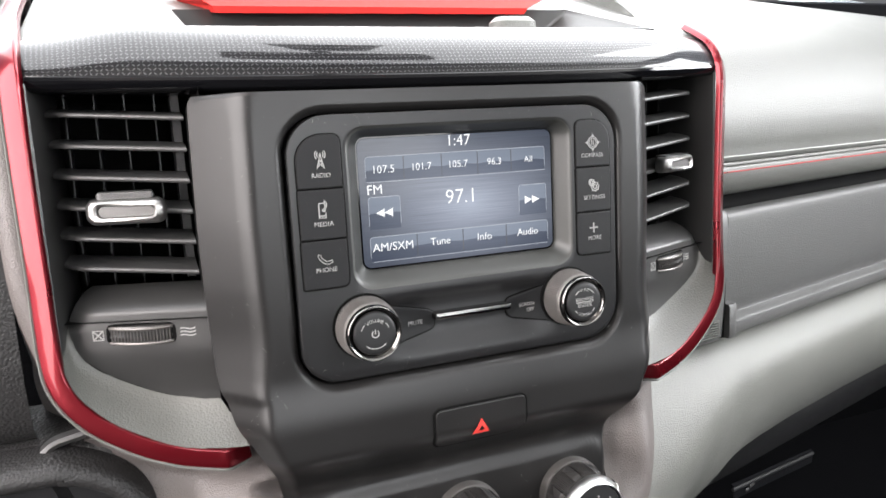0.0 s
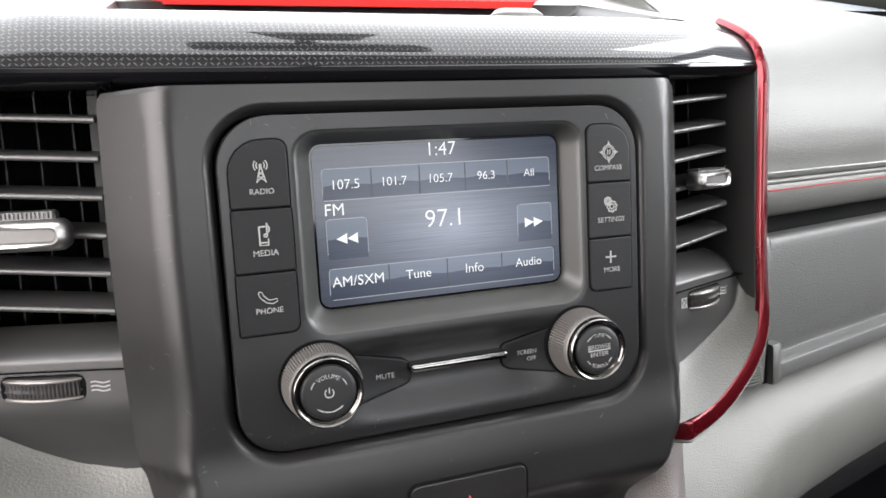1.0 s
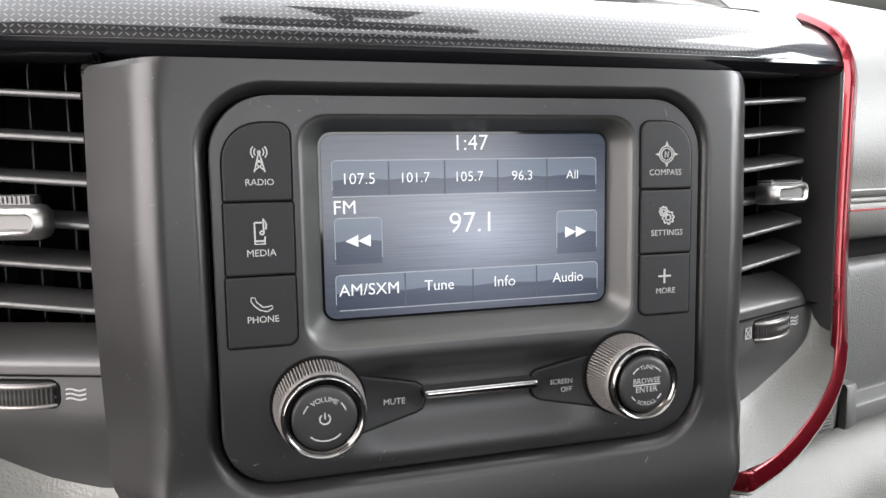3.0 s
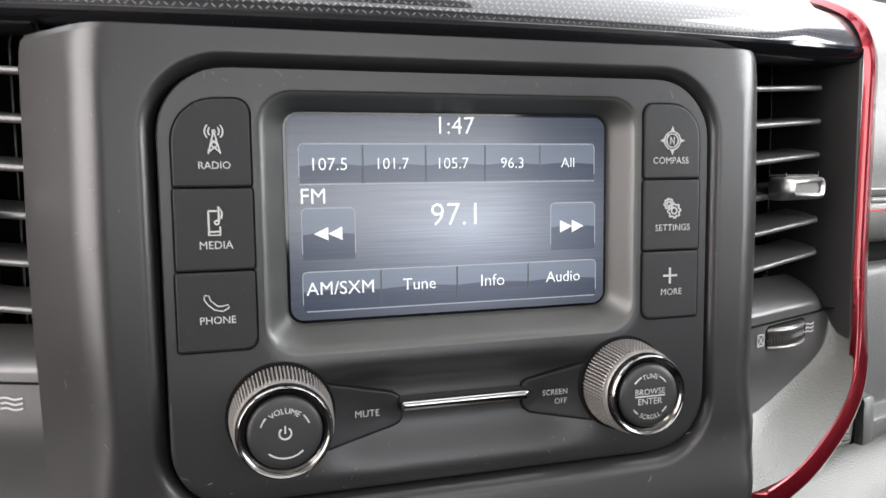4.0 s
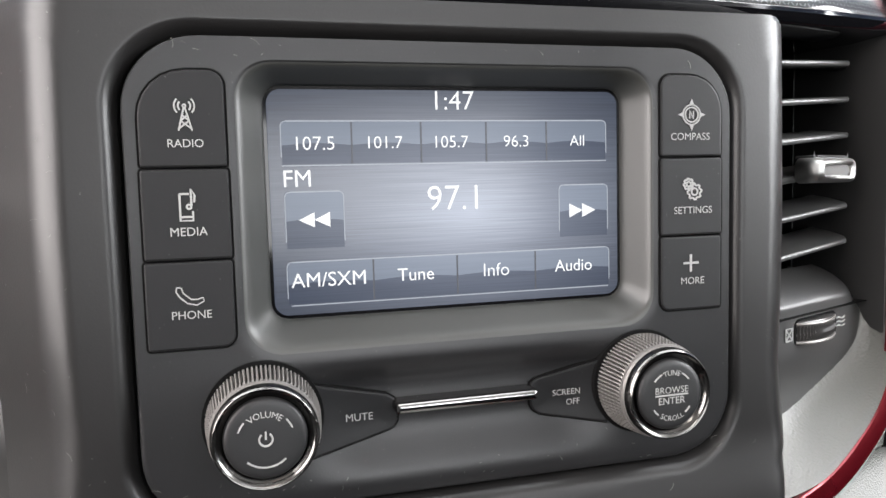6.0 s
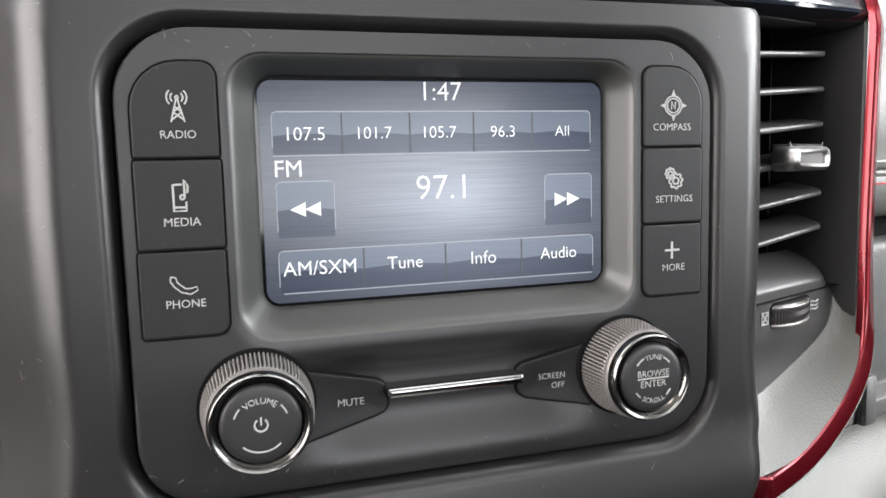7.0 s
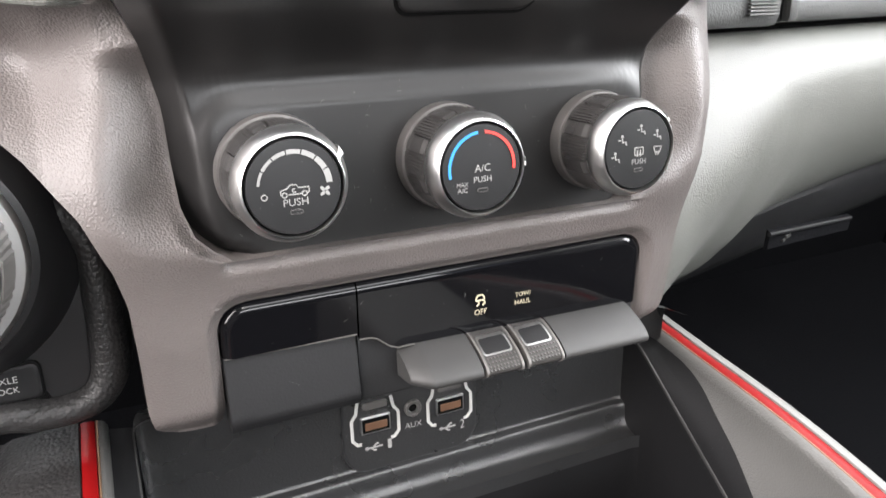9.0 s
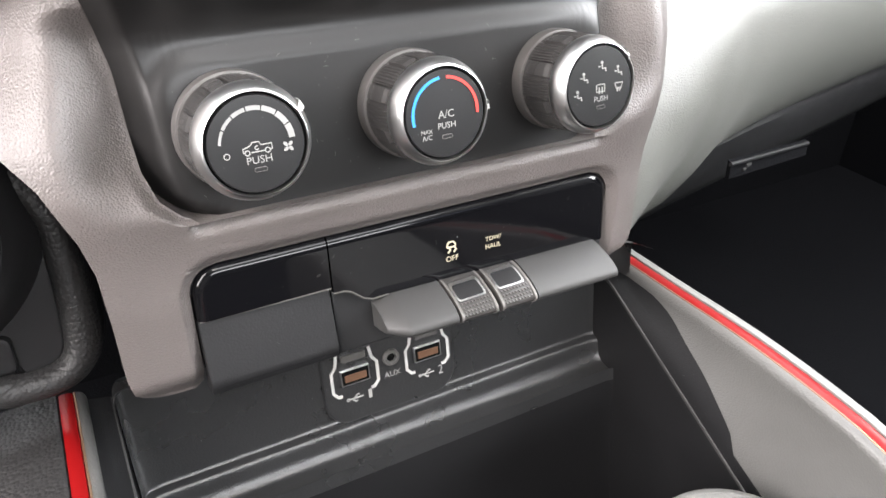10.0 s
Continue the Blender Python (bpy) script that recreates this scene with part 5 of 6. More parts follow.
for x, z, n in ((-0.0235, -0.3205, "1"), (0.0170, -0.3205, "2")):
    s1 = part("socket", plate(rrect(x - 0.0078, x + 0.0078, z - 0.0045, z + 0.0045, 0.0006, 3), YU - 0.0016, YU + 0.002, 0.0003), SILVER, sock, "metal socket shell")
    part("opening", plate(rrect(x - 0.0070, x + 0.0070, z - 0.0037, z + 0.0037, 0.0004, 3), YU - 0.0020, YU, 0.0001), GAP, s1)
    part("tongue", plate(rrect(x - 0.0058, x + 0.0058, z - 0.0022, z + 0.0018, 0.0004, 3), YU - 0.0024, YU, 0.0002), COPPER, s1)
    part("slot", plate(rrect(x - 0.0065, x + 0.0065, z + 0.0085, z + 0.0122, 0.001, 3), YU - 0.0014, YU, 0.0002), KNOBSIDE, sock)
    for sg in (-1, 1):
        part("bracket", strokes([[(x + sg * 0.0086, z + 0.0135), (x + sg * 0.0098, z + 0.0070), (x + sg * 0.0122, z + 0.0040), (x + sg * 0.0122, z - 0.0070), (x + sg * 0.0098, z - 0.0098), (x + sg * 0.0078, z - 0.0100)]], 0.0015, YU - 0.0010, depth=0.0008), LIGHTPLASTIC, sock, smooth=False)
    words("socket_text", n, 0.0019 if n == "1" else 0.0026, x + 0.0068, z - 0.0130, YU - 0.0010, sock, height=0.0052)
    part("symbol", strokes([[(x - 0.0052, z - 0.0130), (x + 0.0030, z - 0.0130)], [(x - 0.0020, z - 0.0130), (x - 0.0002, z - 0.0112), (x + 0.0010, z - 0.0112)], [(x - 0.0030, z - 0.0130), (x - 0.0014, z - 0.0148), (x - 0.0002, z - 0.0148)], ring(x - 0.0052, z - 0.0130, 0.0006, 8)], 0.0008, YU - 0.0010), PRINT, sock, smooth=False)
part("jack", turned([(0.0046, YU), (0.0046, YU - 0.0016), (0.0040, YU - 0.0022), (0.0026, YU - 0.0020), (0.0022, YU - 0.0005)], -0.0035, -0.3170, 24), KNOBSIDE, sock, "round jack")
part("jack_hole", turned([(0.0022, YU - 0.0008), (0.0018, YU - 0.0009)], -0.0035, -0.3170, 16), GAP, sock)
words("socket_text", "AUX", 0.0092, -0.0035, -0.3265, YU - 0.0010, sock)


# ---- console sides with red stripes ----
console = thing("center_console", "grey and black centre console with red inlay stripes", "car console", (0, -0.05, -0.40))


def console_side(s):
    X = lambda x: XC + s * x
    ys = np.concatenate([np.linspace(0.078, -0.10, 46), np.linspace(-0.12, -0.40, 14)])
    RAIL = [(p.x, p.y) for p in curve([(-0.42, -0.470), (-0.20, -0.374), (-0.10, -0.3322), (-0.08, -0.3250), (-0.05, -0.3172), (-0.018, -0.3108), (0.020, -0.3052), (0.042, -0.3018), (0.063, -0.2984), (0.090, -0.2935)], 5)]
    zt = lambda y: table(RAIL, y) if s > 0 else -0.2950 - 0.203 * (0.062 - y)
    zl = lambda y: max(zt(y) - 0.13, -0.3060 - 0.76 * (0.055 - y)) - 0.004 * smooth(0.05, 0.075, y)

    # How far down the grey runs before the painted shade begins, by depth.
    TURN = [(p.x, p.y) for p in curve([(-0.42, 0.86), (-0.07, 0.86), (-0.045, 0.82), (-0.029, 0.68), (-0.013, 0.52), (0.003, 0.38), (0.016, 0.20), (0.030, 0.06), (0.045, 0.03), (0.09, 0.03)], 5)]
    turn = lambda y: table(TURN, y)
    face = lambda y, t: (X(0.1388 - 0.0088 * smooth(0, 1, t)), y, (zt(y) - 0.0040) * (1 - t) + min(zl(y), zt(y) - 0.006) * t)

    def strip(rows, mat, name, label=""):
        bm = bmesh.new()
        loft(bm, [[(X(x), y, zt(y) + dz) for x, dz in rows] for y in ys], closed=False)
        return part(name, bm, mat, console, label)
    strip([(0.1424, 0.0010), (0.1426, 0.0014), (0.1432, 0.0014), (0.1434, 0.0006)], COPPER, "edge_line", "thin tan edge line")
    strip([(0.1434, -0.001), (0.1437, 0.0008), (0.1450, 0.0014), (0.1480, 0.0016), (0.1493, 0.0010), (0.1496, -0.001)], STRIPE, "red_stripe", "red inlay stripe")
    strip([(0.1496, 0.0000), (0.1500, 0.0018), (0.1528, 0.0023), (0.1550, 0.0010), (0.1562, -0.004), (0.1580, -0.02), (0.162, -0.25)] if s > 0 else [(0.1496, 0.0000), (0.1500, 0.0016), (0.1560, 0.0020), (0.1750, 0.0010), (0.1900, -0.006), (0.2000, -0.03), (0.204, -0.25)], CONSOLE if s > 0 else LEATHER, "outer_rail", "pale grey outer rail" if s > 0 else "black outer rail")
    strip([(0.1434, 0.0000), (0.1431, 0.0010), (0.1412, 0.0008), (0.1398, -0.0004), (0.1390, -0.0020), (0.1388, -0.0040)], SIDE, "inner_rail", "grey inner rail")
    bm = bmesh.new()
    loft(bm, [[face(y, turn(y) * t) for t in (0, 0.1, 0.3, 0.5, 0.7, 0.85, 0.95, 1)] for y in ys], closed=False)
    part("inner_face", bm, SIDE if s > 0 else DARK, console, "grey inner face" if s > 0 else "black inner face")
    # Shading of the concave fold, laid on as a black strip below turn.
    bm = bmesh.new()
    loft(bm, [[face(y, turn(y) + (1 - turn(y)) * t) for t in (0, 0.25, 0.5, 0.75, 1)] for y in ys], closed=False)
    part("inner_face_shade", bm, WELL, console, "painted shade along the foot of the grey face")
    bm = bmesh.new()
    loft(bm, [[(X(x), y, min(zl(y), zt(y) - 0.006) + dz) for x, dz in ((0.1300, 0.0), (0.1292, -0.0002), (0.1290, -0.0018), (0.1296, -0.0024))] for y in ys], closed=False)
    part("piping", bm, VENTFACE, console, "dark grey edge line")
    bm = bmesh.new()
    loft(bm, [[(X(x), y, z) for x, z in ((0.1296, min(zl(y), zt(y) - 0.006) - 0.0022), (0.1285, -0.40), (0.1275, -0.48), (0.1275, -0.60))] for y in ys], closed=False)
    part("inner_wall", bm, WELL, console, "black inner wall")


for s in (-1, 1):
    console_side(s)
bm = bmesh.new()
LIDP = rrect(0.030, 0.1245, -0.36, -0.0425, 0.044, 12)
loft(bm, [[(x, y, -0.3600 - 0.16 * (y + 0.0425) * -1 + h) for x, y in grown(LIDP, -g)] for g, h in ((0.0, -0.10), (0.0, -0.014), (0.0012, -0.007), (0.004, -0.0025), (0.009, 0.0), (0.03, 0.001))], cap1=True)
part("lid", bm, CONSOLE, console, "pale grey rounded console lid")

# ---- passenger side of the dash ----
def back(x):
    """How far the dash sweeps away from the viewer towards the door."""
    return 0.27 * max(0, x - 0.257) - 0.20 * max(0, 0.257 - x) * 0.6


def dash_skin(prof, x0, x1, n=30, k=4):
    bm = bmesh.new()
    line = curve(prof, k)
    loft(bm, [[(x, y + back(x), z) for y, z in line] for x in (x0 + (x1 - x0) * i / n for i in range(n + 1))], closed=False)
    return bm


dash = thing("passenger_dash", "grey stitched vinyl dashboard on the passenger side", "dashboard", (0.5, 0.2, -0.1))
part("upper_pad", dash_skin([(0.46, 0.190), (0.36, 0.186), (0.25, 0.166), (0.17, 0.136), (0.122, 0.100), (0.1005, 0.066), (0.0935, 0.042), (0.0925, 0.026), (0.0940, 0.014), (0.0950, 0.0060), (0.0985, 0.0040)], 0.205, 0.95), PAD, dash, "grey vinyl top pad")
part("seam_welt", dash_skin([(0.0985, 0.0044), (0.0945, 0.0040), (0.0943, 0.0014), (0.0985, 0.0010)], 0.205, 0.95), PAD, dash)
part("lower_band", dash_skin([(0.0985, 0.0014), (0.0945, 0.0006), (0.0942, -0.006), (0.0970, -0.014), (0.103, -0.020), (0.112, -0.023)], 0.205, 0.95), PAD, dash)
bm = bmesh.new()
for i in range(130):
    x = 0.212 + 0.0042 * i
    loft(bm, [[(x + a, 0.0944 + back(x) + b, 0.0088 + e) for b, e in ((0.0004, -0.0005), (-0.0006, -0.0003), (-0.0006, 0.0003), (0.0004, 0.0005))] for a in (0, 0.0030)], cap0=True, cap1=True)
part("pale_stitching", bm, LIGHTPLASTIC, dash, "row of pale grey stitches")
bm = bmesh.new()
for i in range(130):
    x = 0.212 + 0.0042 * i
    loft(bm, [[(x + a, 0.0940 + back(x) + b, -0.0030 + e) for b, e in ((0.0008, -0.0006), (-0.0005, -0.0004), (-0.0005, 0.0004), (0.0008, 0.0006))] for a in (0, 0.0026)], cap0=True, cap1=True)
part("red_stitching", bm, REDSTITCH, dash, "row of red stitches")
part("groove", dash_skin([(0.112, -0.022), (0.118, -0.024), (0.118, -0.034), (0.108, -0.036)], 0.205, 0.95), GAP, dash)
part("end_panel", dash_skin([(0.108, -0.0335), (0.100, -0.036), (0.098, -0.06), (0.103, -0.120), (0.106, -0.1395), (0.116, -0.142)], 0.190, 0.2655), GLOVE, dash)
part("lower_gap", dash_skin([(0.116, -0.140), (0.124, -0.142), (0.118, -0.1445)], 0.17, 0.95), GAP, dash)
vb = thing("side_vent_block", "small grey trim block with a ribbed insert beside the glovebox", "trim block", (0.25, 0.10, -0.13))
bm = bmesh.new()
for i in range(7):
    z = -0.1225 - 0.002 * i
    loft(bm, [[(x, y + back(x), z + e) for y, e in ((0.103, 0.0006), (0.1005, 0.0004), (0.1005, -0.0004), (0.103, -0.0006))] for x in (0.232, 0.259)], cap0=True, cap1=True)
part("ribs", bm, PAD, vb)

glove = thing("upper_glovebox", "charcoal grey upper glovebox door with a raised lower lip", "glovebox", (0.5, 0.15, -0.09))
part("door", dash_skin([(0.112, -0.0345), (0.104, -0.0365), (0.1015, -0.044), (0.103, -0.075), (0.1075, -0.108), (0.112, -0.1215), (0.110, -0.1240), (0.103, -0.1262), (0.1015, -0.1285), (0.1025, -0.1370), (0.107, -0.1395), (0.116, -0.1405)], 0.2700, 0.93, 30, 4), GLOVE, glove, "charcoal vinyl door")
bm = bmesh.new()
loft(bm, [[(x, y + back(x), z) for y, z in ((0.116, -0.036), (0.1020, -0.037), (0.1030, -0.09), (0.1050, -0.139), (0.116, -0.140))] for x in (0.2660, 0.2695)], closed=False)
part("door_gap", bm, GAP, glove)
bm = bmesh.new()
BLOCK = ((0.118, -0.1398), (0.1002, -0.1392), (0.0988, -0.1370), (0.0988, -0.1130), (0.1000, -0.1110), (0.118, -0.1100))
loft(bm, [[(x, y + back(x) + d, z) for y, z in BLOCK] for x, d in ((0.2702, 0.004), (0.2702, 0.0006), (0.2710, 0.0), (0.2792, 0.0), (0.2800, 0.0006), (0.2800, 0.004))], cap0=True, cap1=True)
part("corner_block", bm, GLOVE, glove)

# knee panel
BOTTOM = [(0.10, -0.300), (0.135, -0.2985), (0.165, -0.292), (0.180, -0.281), (0.200, -0.267), (0.225, -0.256), (0.26, -0.248), (0.32, -0.243), (0.45, -0.240), (0.95, -0.240)]
BULGE = [(0, 0.122), (0.03, 0.112), (0.08, 0.103), (0.2, 0.088), (0.4, 0.075), (0.6, 0.070), (0.78, 0.0715), (0.9, 0.077), (0.96, 0.083), (1.0, 0.092)]


def knee_base(x):
    return 0.27 * max(0, x - 0.257) - 0.09 * max(0, 0.257 - x)


knee = thing("knee_panel", "pale grey curved knee panel of the passenger side", "dashboard panel", (0.45, 0.14, -0.22))
line = curve(BULGE, 3)
bm = bmesh.new()
bend = lambda x: 0.58 - 0.40 * smooth(0.14, 0.29, x)
under = lambda x, f: 0.098 * smooth(0.140, 0.25, x) * (max(0.0, f - bend(x) + 0.05) / (1.05 - bend(x))) ** 1.2
hem = lambda x: table(BOTTOM, x - 1.25 * under(x, 1)) - 0.32 * under(x, 1) - 0.005 - 0.021 * smooth(0.20, 0.40, x)
loft(bm, [[(x, y + knee_base(x) + under(x, f), -0.1445 + (hem(x) + 0.1445) * f) for f, y in line] for x in (0.100 + 0.85 * (i / 56) ** 1.5 for i in range(57))], closed=False)
part("skin", bm, KNEE, knee)
hx = [0.165 + 0.785 * (i / 40) ** 1.4 for i in range(41)]
part("lower_lip", sweep([(x, 0.0905 + knee_base(x) + under(x, 1), hem(x) - 0.0006) for x in hx], [(-0.0016, -0.004), (-0.0014, 0.0006), (0.0, 0.0012), (0.0014, 0.0006), (0.0016, -0.004)]), VENTFACE, knee, "dark grey lower lip")
lowg = thing("lower_glovebox", "black lower glovebox with a recessed latch", "glovebox", (0.45, 0.2, -0.30))
bm = bmesh.new()
loft(bm, [[(x, y + knee_base(x) + under(x, 1), hem(x) * k + (z - 0.32 * under(x, 1) - 0.015) * (1 - k)) for y, z, k in ((0.094, -0.25, 1), (0.090, -0.256, 0.7), (0.087, -0.262, 0.4), (0.089, -0.275, 0.2), (0.10, -0.298, 0), (0.13, -0.322, 0), (0.22, -0.345, 0))] for x in (0.165 + 0.785 * (i / 40) ** 1.4 for i in range(41))], closed=False)
part("lower_edge", bm, UNDER, lowg)
HB = [Vector((-0.1225, -0.2385, -0.129)) + (p - Vector((-0.1225, -0.2385, -0.129))) * 1.13 for p in curve([(0.246, 0.0800, -0.2670), (0.31, 0.102, -0.2760), (0.384, 0.1270, -0.2862)], 4)]
latch = part("latch", sweep([p + Vector((0.004, 0.0035, -0.0060)) for p in HB], [(-0.0075, -0.003), (-0.0062, 0.0), (0.0062, 0.0), (0.0075, -0.003)]), CARPET, lowg, "recessed black latch")
part("handle_bar", sweep(HB, [(0.0016 * math.cos(2 * math.pi * k / 10), 0.0014 * math.sin(2 * math.pi * k / 10)) for k in range(10)]), UNDER, latch, "slim black handle bar")
for off, ln, r in (((0.000, 0.0016, -0.0052), 0.009, 0.0015), ((-0.006, -0.0008, -0.0066), 0.005, 0.0012)):
    a = HB[2] + Vector(off)
    part("latch_emblem", sweep([a, a + Vector((0.4, 0.15, -0.02)) * ln, a + Vector((0.9, 0.34, -0.03)) * ln], [(r * math.cos(2 * math.pi * k / 8), 0.7 * r * math.sin(2 * math.pi * k / 8)) for k in range(8)]), VENTFACE, latch)

# ---- driver's side, left of the stack ----
drv = thing("shifter_panel", "black panel with leather rim holding a rotary shifter", "control panel", (-0.2, 0.04, -0.2))
YD = 0.049
CREST = [(p.x, p.y) for p in curve([(-0.340, -0.2640), (-0.1836, -0.2645), (-0.1640, -0.2668), (-0.1470, -0.2662), (-0.1385, -0.2600), (-0.1360, -0.2460), (-0.1352, -0.2220), (-0.1358, -0.2050), (-0.1437, -0.1910), (-0.1519, -0.1808), (-0.1600, -0.1718),
                                        (-0.1690, -0.1600), (-0.1780, -0.1440), (-0.1860, -0.1340), (-0.1975, -0.1264), (-0.2099, -0.1226), (-0.2222, -0.1212), (-0.340, -0.1212)], 4)]
part("panel", plate(dense(grown(CREST, -0.0040), 0.004), YD, YD + 0.02, 0.001), BLACK, drv)
crest = dense(CREST, 0.003)
bm = bmesh.new()
loft(bm, [[(x, YD + h, z) for x, z in grown(crest, d)] for d, h in ((-0.0048, 0.0030), (-0.0044, -0.0012), (-0.0032, -0.0042), (-0.0012, -0.0062), (0.0012, -0.0068), (0.0034, -0.0062), (0.0058, -0.0044), (0.0080, -0.0008), (0.0096, 0.0050), (0.0105, 0.0110), (0.0110, 0.0180))])
part("leather_rim", bm, LEATHER, drv, "padded black leather rim")
kx, kz = -0.1910, -0.1985
part("collar", turned([(0.0560, YD + 0.002), (0.0545, YD - 0.0015), (0.0500, YD - 0.0060), (0.0455, YD - 0.0140), (0.0425, YD - 0.0185), (0.0395, YD - 0.0190)], kx, kz, 72), BLACK, drv, "raised black collar")
YR = 0.031
shift = thing("rotary_shifter", "satin silver rotary gear shifter knob on the black panel", "gear shifter", (kx, YR, kz))
part("base_ring", turned([(0.0400, YR + 0.002), (0.0400, YR - 0.003), (0.0385, YR - 0.005), (0.0365, YR - 0.005)], kx, kz, 72), SILVER, shift)
rip = lambda i, k: 1 + (0.008 * (1 if i % 4 < 2 else -1) if 1 <= k <= 3 and (i / 288 * 8) % 1 < 0.6 else 0)
part("grip", turned([(0.0360, YR - 0.003), (0.0355, YR - 0.006), (0.0345, YR - 0.012), (0.0335, YR - 0.017), (0.0325, YR - 0.018)], kx, kz, 288, ripple=rip), KNURL, shift, sharp=25)
part("top", turned([(0.0330, YR - 0.0175), (0.0325, YR - 0.022), (0.0300, YR - 0.0255), (0.0280, YR - 0.0262), (0.0272, YR - 0.0250), (0.020, YR - 0.0235), (0.008, YR - 0.0230)], kx, kz, 72), SILVER, shift)
pts = rrect(-0.1795, -0.1580, -0.2605, -0.2462, 0.0028, 5)
part("key_gap", plate(grown(pts, 0.0006), YD - 0.0003, YD + 0.003, 0.0001), GAP, drv)
k = part("axle_lock_key", plate(pts, YD - 0.0024, YD + 0.003, 0.0012), BUTTON, drv, "black AXLE LOCK key")
words("key_text", "AXLE", 0.0086, -0.1698, -0.2513, YD - 0.0026, k)
words("key_text", "LOCK", 0.0086, -0.1698, -0.2553, YD - 0.0026, k)
pts = rrect(-0.2230, -0.1808, -0.2605, -0.2462, 0.0028, 5)
part("key_gap", plate(grown(pts, 0.0006), YD - 0.0003, YD + 0.003, 0.0001), GAP, drv)
part("drive_key", plate(pts, YD - 0.0024, YD + 0.003, 0.0012), BUTTON, drv)

lower = thing("driver_lower_dash", "black leather-grained lower dash beside the shifter panel", "dashboard panel", (-0.35, 0.06, -0.2))
bm = bmesh.new()
line = curve([(0.10, -0.100), (0.066, -0.110), (0.058, -0.118), (0.060, -0.126), (0.072, -0.140), (0.075, -0.21), (0.072, -0.262), (0.08, -0.30), (0.11, -0.31)], 4)
loft(bm, [[(x, y + 0.003, z) for y, z in line] for x in np.linspace(-0.62, -0.187, 30)], closed=False)
part("skin", bm, LEATHER, lower)
STEP = curve([(-0.62, 0.062, -0.122), (-0.30, 0.060, -0.119), (-0.237, 0.058, -0.1175), (-0.224, 0.058, -0.1185), (-0.218, 0.058, -0.1120), (-0.212, 0.058, -0.1080), (-0.198, 0.057, -0.1050)], 4)
part("step_edge", sweep(STEP, [(-0.0025, -0.006), (-0.0020, 0.0005), (0.0, 0.0015), (0.0020, 0.0005), (0.0025, -0.006)]), VENTFACE, lower, "dark grey moulded step")
upper = thing("driver_upper_dash", "black leather-grained dash panel with a grey edge beside the red trim", "dashboard panel", (-0.35, 0.08, 0.0))
line = curve([(0.34, 0.19), (0.20, 0.15), (0.10, 0.11), (0.062, 0.080), (0.052, 0.04), (0.051, -0.02), (0.052, -0.07), (0.060, -0.102), (0.075, -0.112)], 4)
bm = bmesh.new()
loft(bm, [[(x, y + 0.006, z) for y, z in line] for x in np.linspace(-0.62, -0.222, 24)], closed=False)
part("skin", bm, LEATHER, upper)
# grey moulding outside the red trim; under the trim's lower run it falls away into the hollow
path, up = TRIM[-1]
path = [p for p in path if p.x < -0.170 or p.z > -0.05]
FACEUP = ((0.0052, -0.010), (0.0056, -0.0024), (0.0072, -0.0013), (0.0105, -0.0011), (0.0140, -0.0020), (0.0172, -0.0046), (0.0196, -0.0090), (0.0212, -0.0160), (0.0222, -0.026), (0.0228, -0.040))
FALL = ((0.0050, -0.004), (0.0058, -0.0090), (0.0066, -0.0170), (0.0078, -0.0250), (0.0092, -0.0330), (0.0112, -0.0400), (0.0140, -0.0460), (0.0175, -0.0520), (0.0220, -0.0580), (0.028, -0.0640))
bm = bmesh.new()
rings = []
for i, p in enumerate(path):
    t = (path[min(i + 1, len(path) - 1)] - path[max(i - 1, 0)]).normalized()
    u = Vector(up(i))
    u = (u - t * u.dot(t)).normalized()
    f = smooth(0.56, 0.92, i / len(path))
    rings.append([p + t.cross(u) * (a + (c - a) * f) + u * (b + (d - b) * f) for (a, b), (c, d) in zip(FACEUP, FALL)])
loft(bm, rings, closed=False)
part("edge", bm, GREY, upper, "grey edge moulding", sharp=60)

# ---- the cab round it all ----
def wall_box(name, lo, hi, mat, label, cat, kind="structure"):
    bm = bmesh.new()
    bmesh.ops.create_cube(bm, size=1.0)
    for v in bm.verts:
        v.co = [l + (h - l) * (c + 0.5) for c, l, h in zip(v.co, lo, hi)]
    ob = link(name, bm, mat, None, "", False)
    return tagged(ob, label, cat, "", kind)


wall_box("floor", (-0.92, -2.14, 0.02), (1.30, 0.9, 0.06), CARPET, "black carpeted cab floor", "floor")
wall_box("wall_firewall", (-0.92, 0.55, 0.06), (1.26, 0.60, 0.80), CARPET, "black firewall under the windshield", "wall")
wall_box("cowl", (-0.85, 0.50, 0.80), (1.25, 0.62, 0.872), CARPET, "black cowl between dash and windshield", "cowl")
bm = bmesh.new()
loft(bm, [[(x, y, z) for x, y in ((-0.85, -2.1), (1.25, -2.1), (1.25, -0.18), (-0.85, -0.18))] for z in (1.52, 1.56)])
# The hole in the headliner is added for the roof fill lamp.
loft(bm, [[(x, y, 1.52) for x, y in ((-0.85, -2.1), (1.25, -2.1), (1.25, -0.18), (-0.85, -0.18))], [(x, y, 1.52) for x, y in ((-0.30, -1.13), (0.60, -1.13), (0.60, -0.63), (-0.30, -0.63))], [(x, y, 1.56) for x, y in ((-0.30, -1.13), (0.60, -1.13), (0.60, -0.63), (-0.30, -0.63))], [(x, y, 1.56) for x, y in ((-0.85, -2.1), (1.25, -2.1), (1.25, -0.18), (-0.85, -0.18))]])
bmesh.ops.recalc_face_normals(bm, faces=bm.faces)
tagged(link("ceiling", bm, CLOTH, None, "", False), "grey cloth headliner with an assumed roof opening", "ceiling", "", "structure")
bm = bmesh.new()
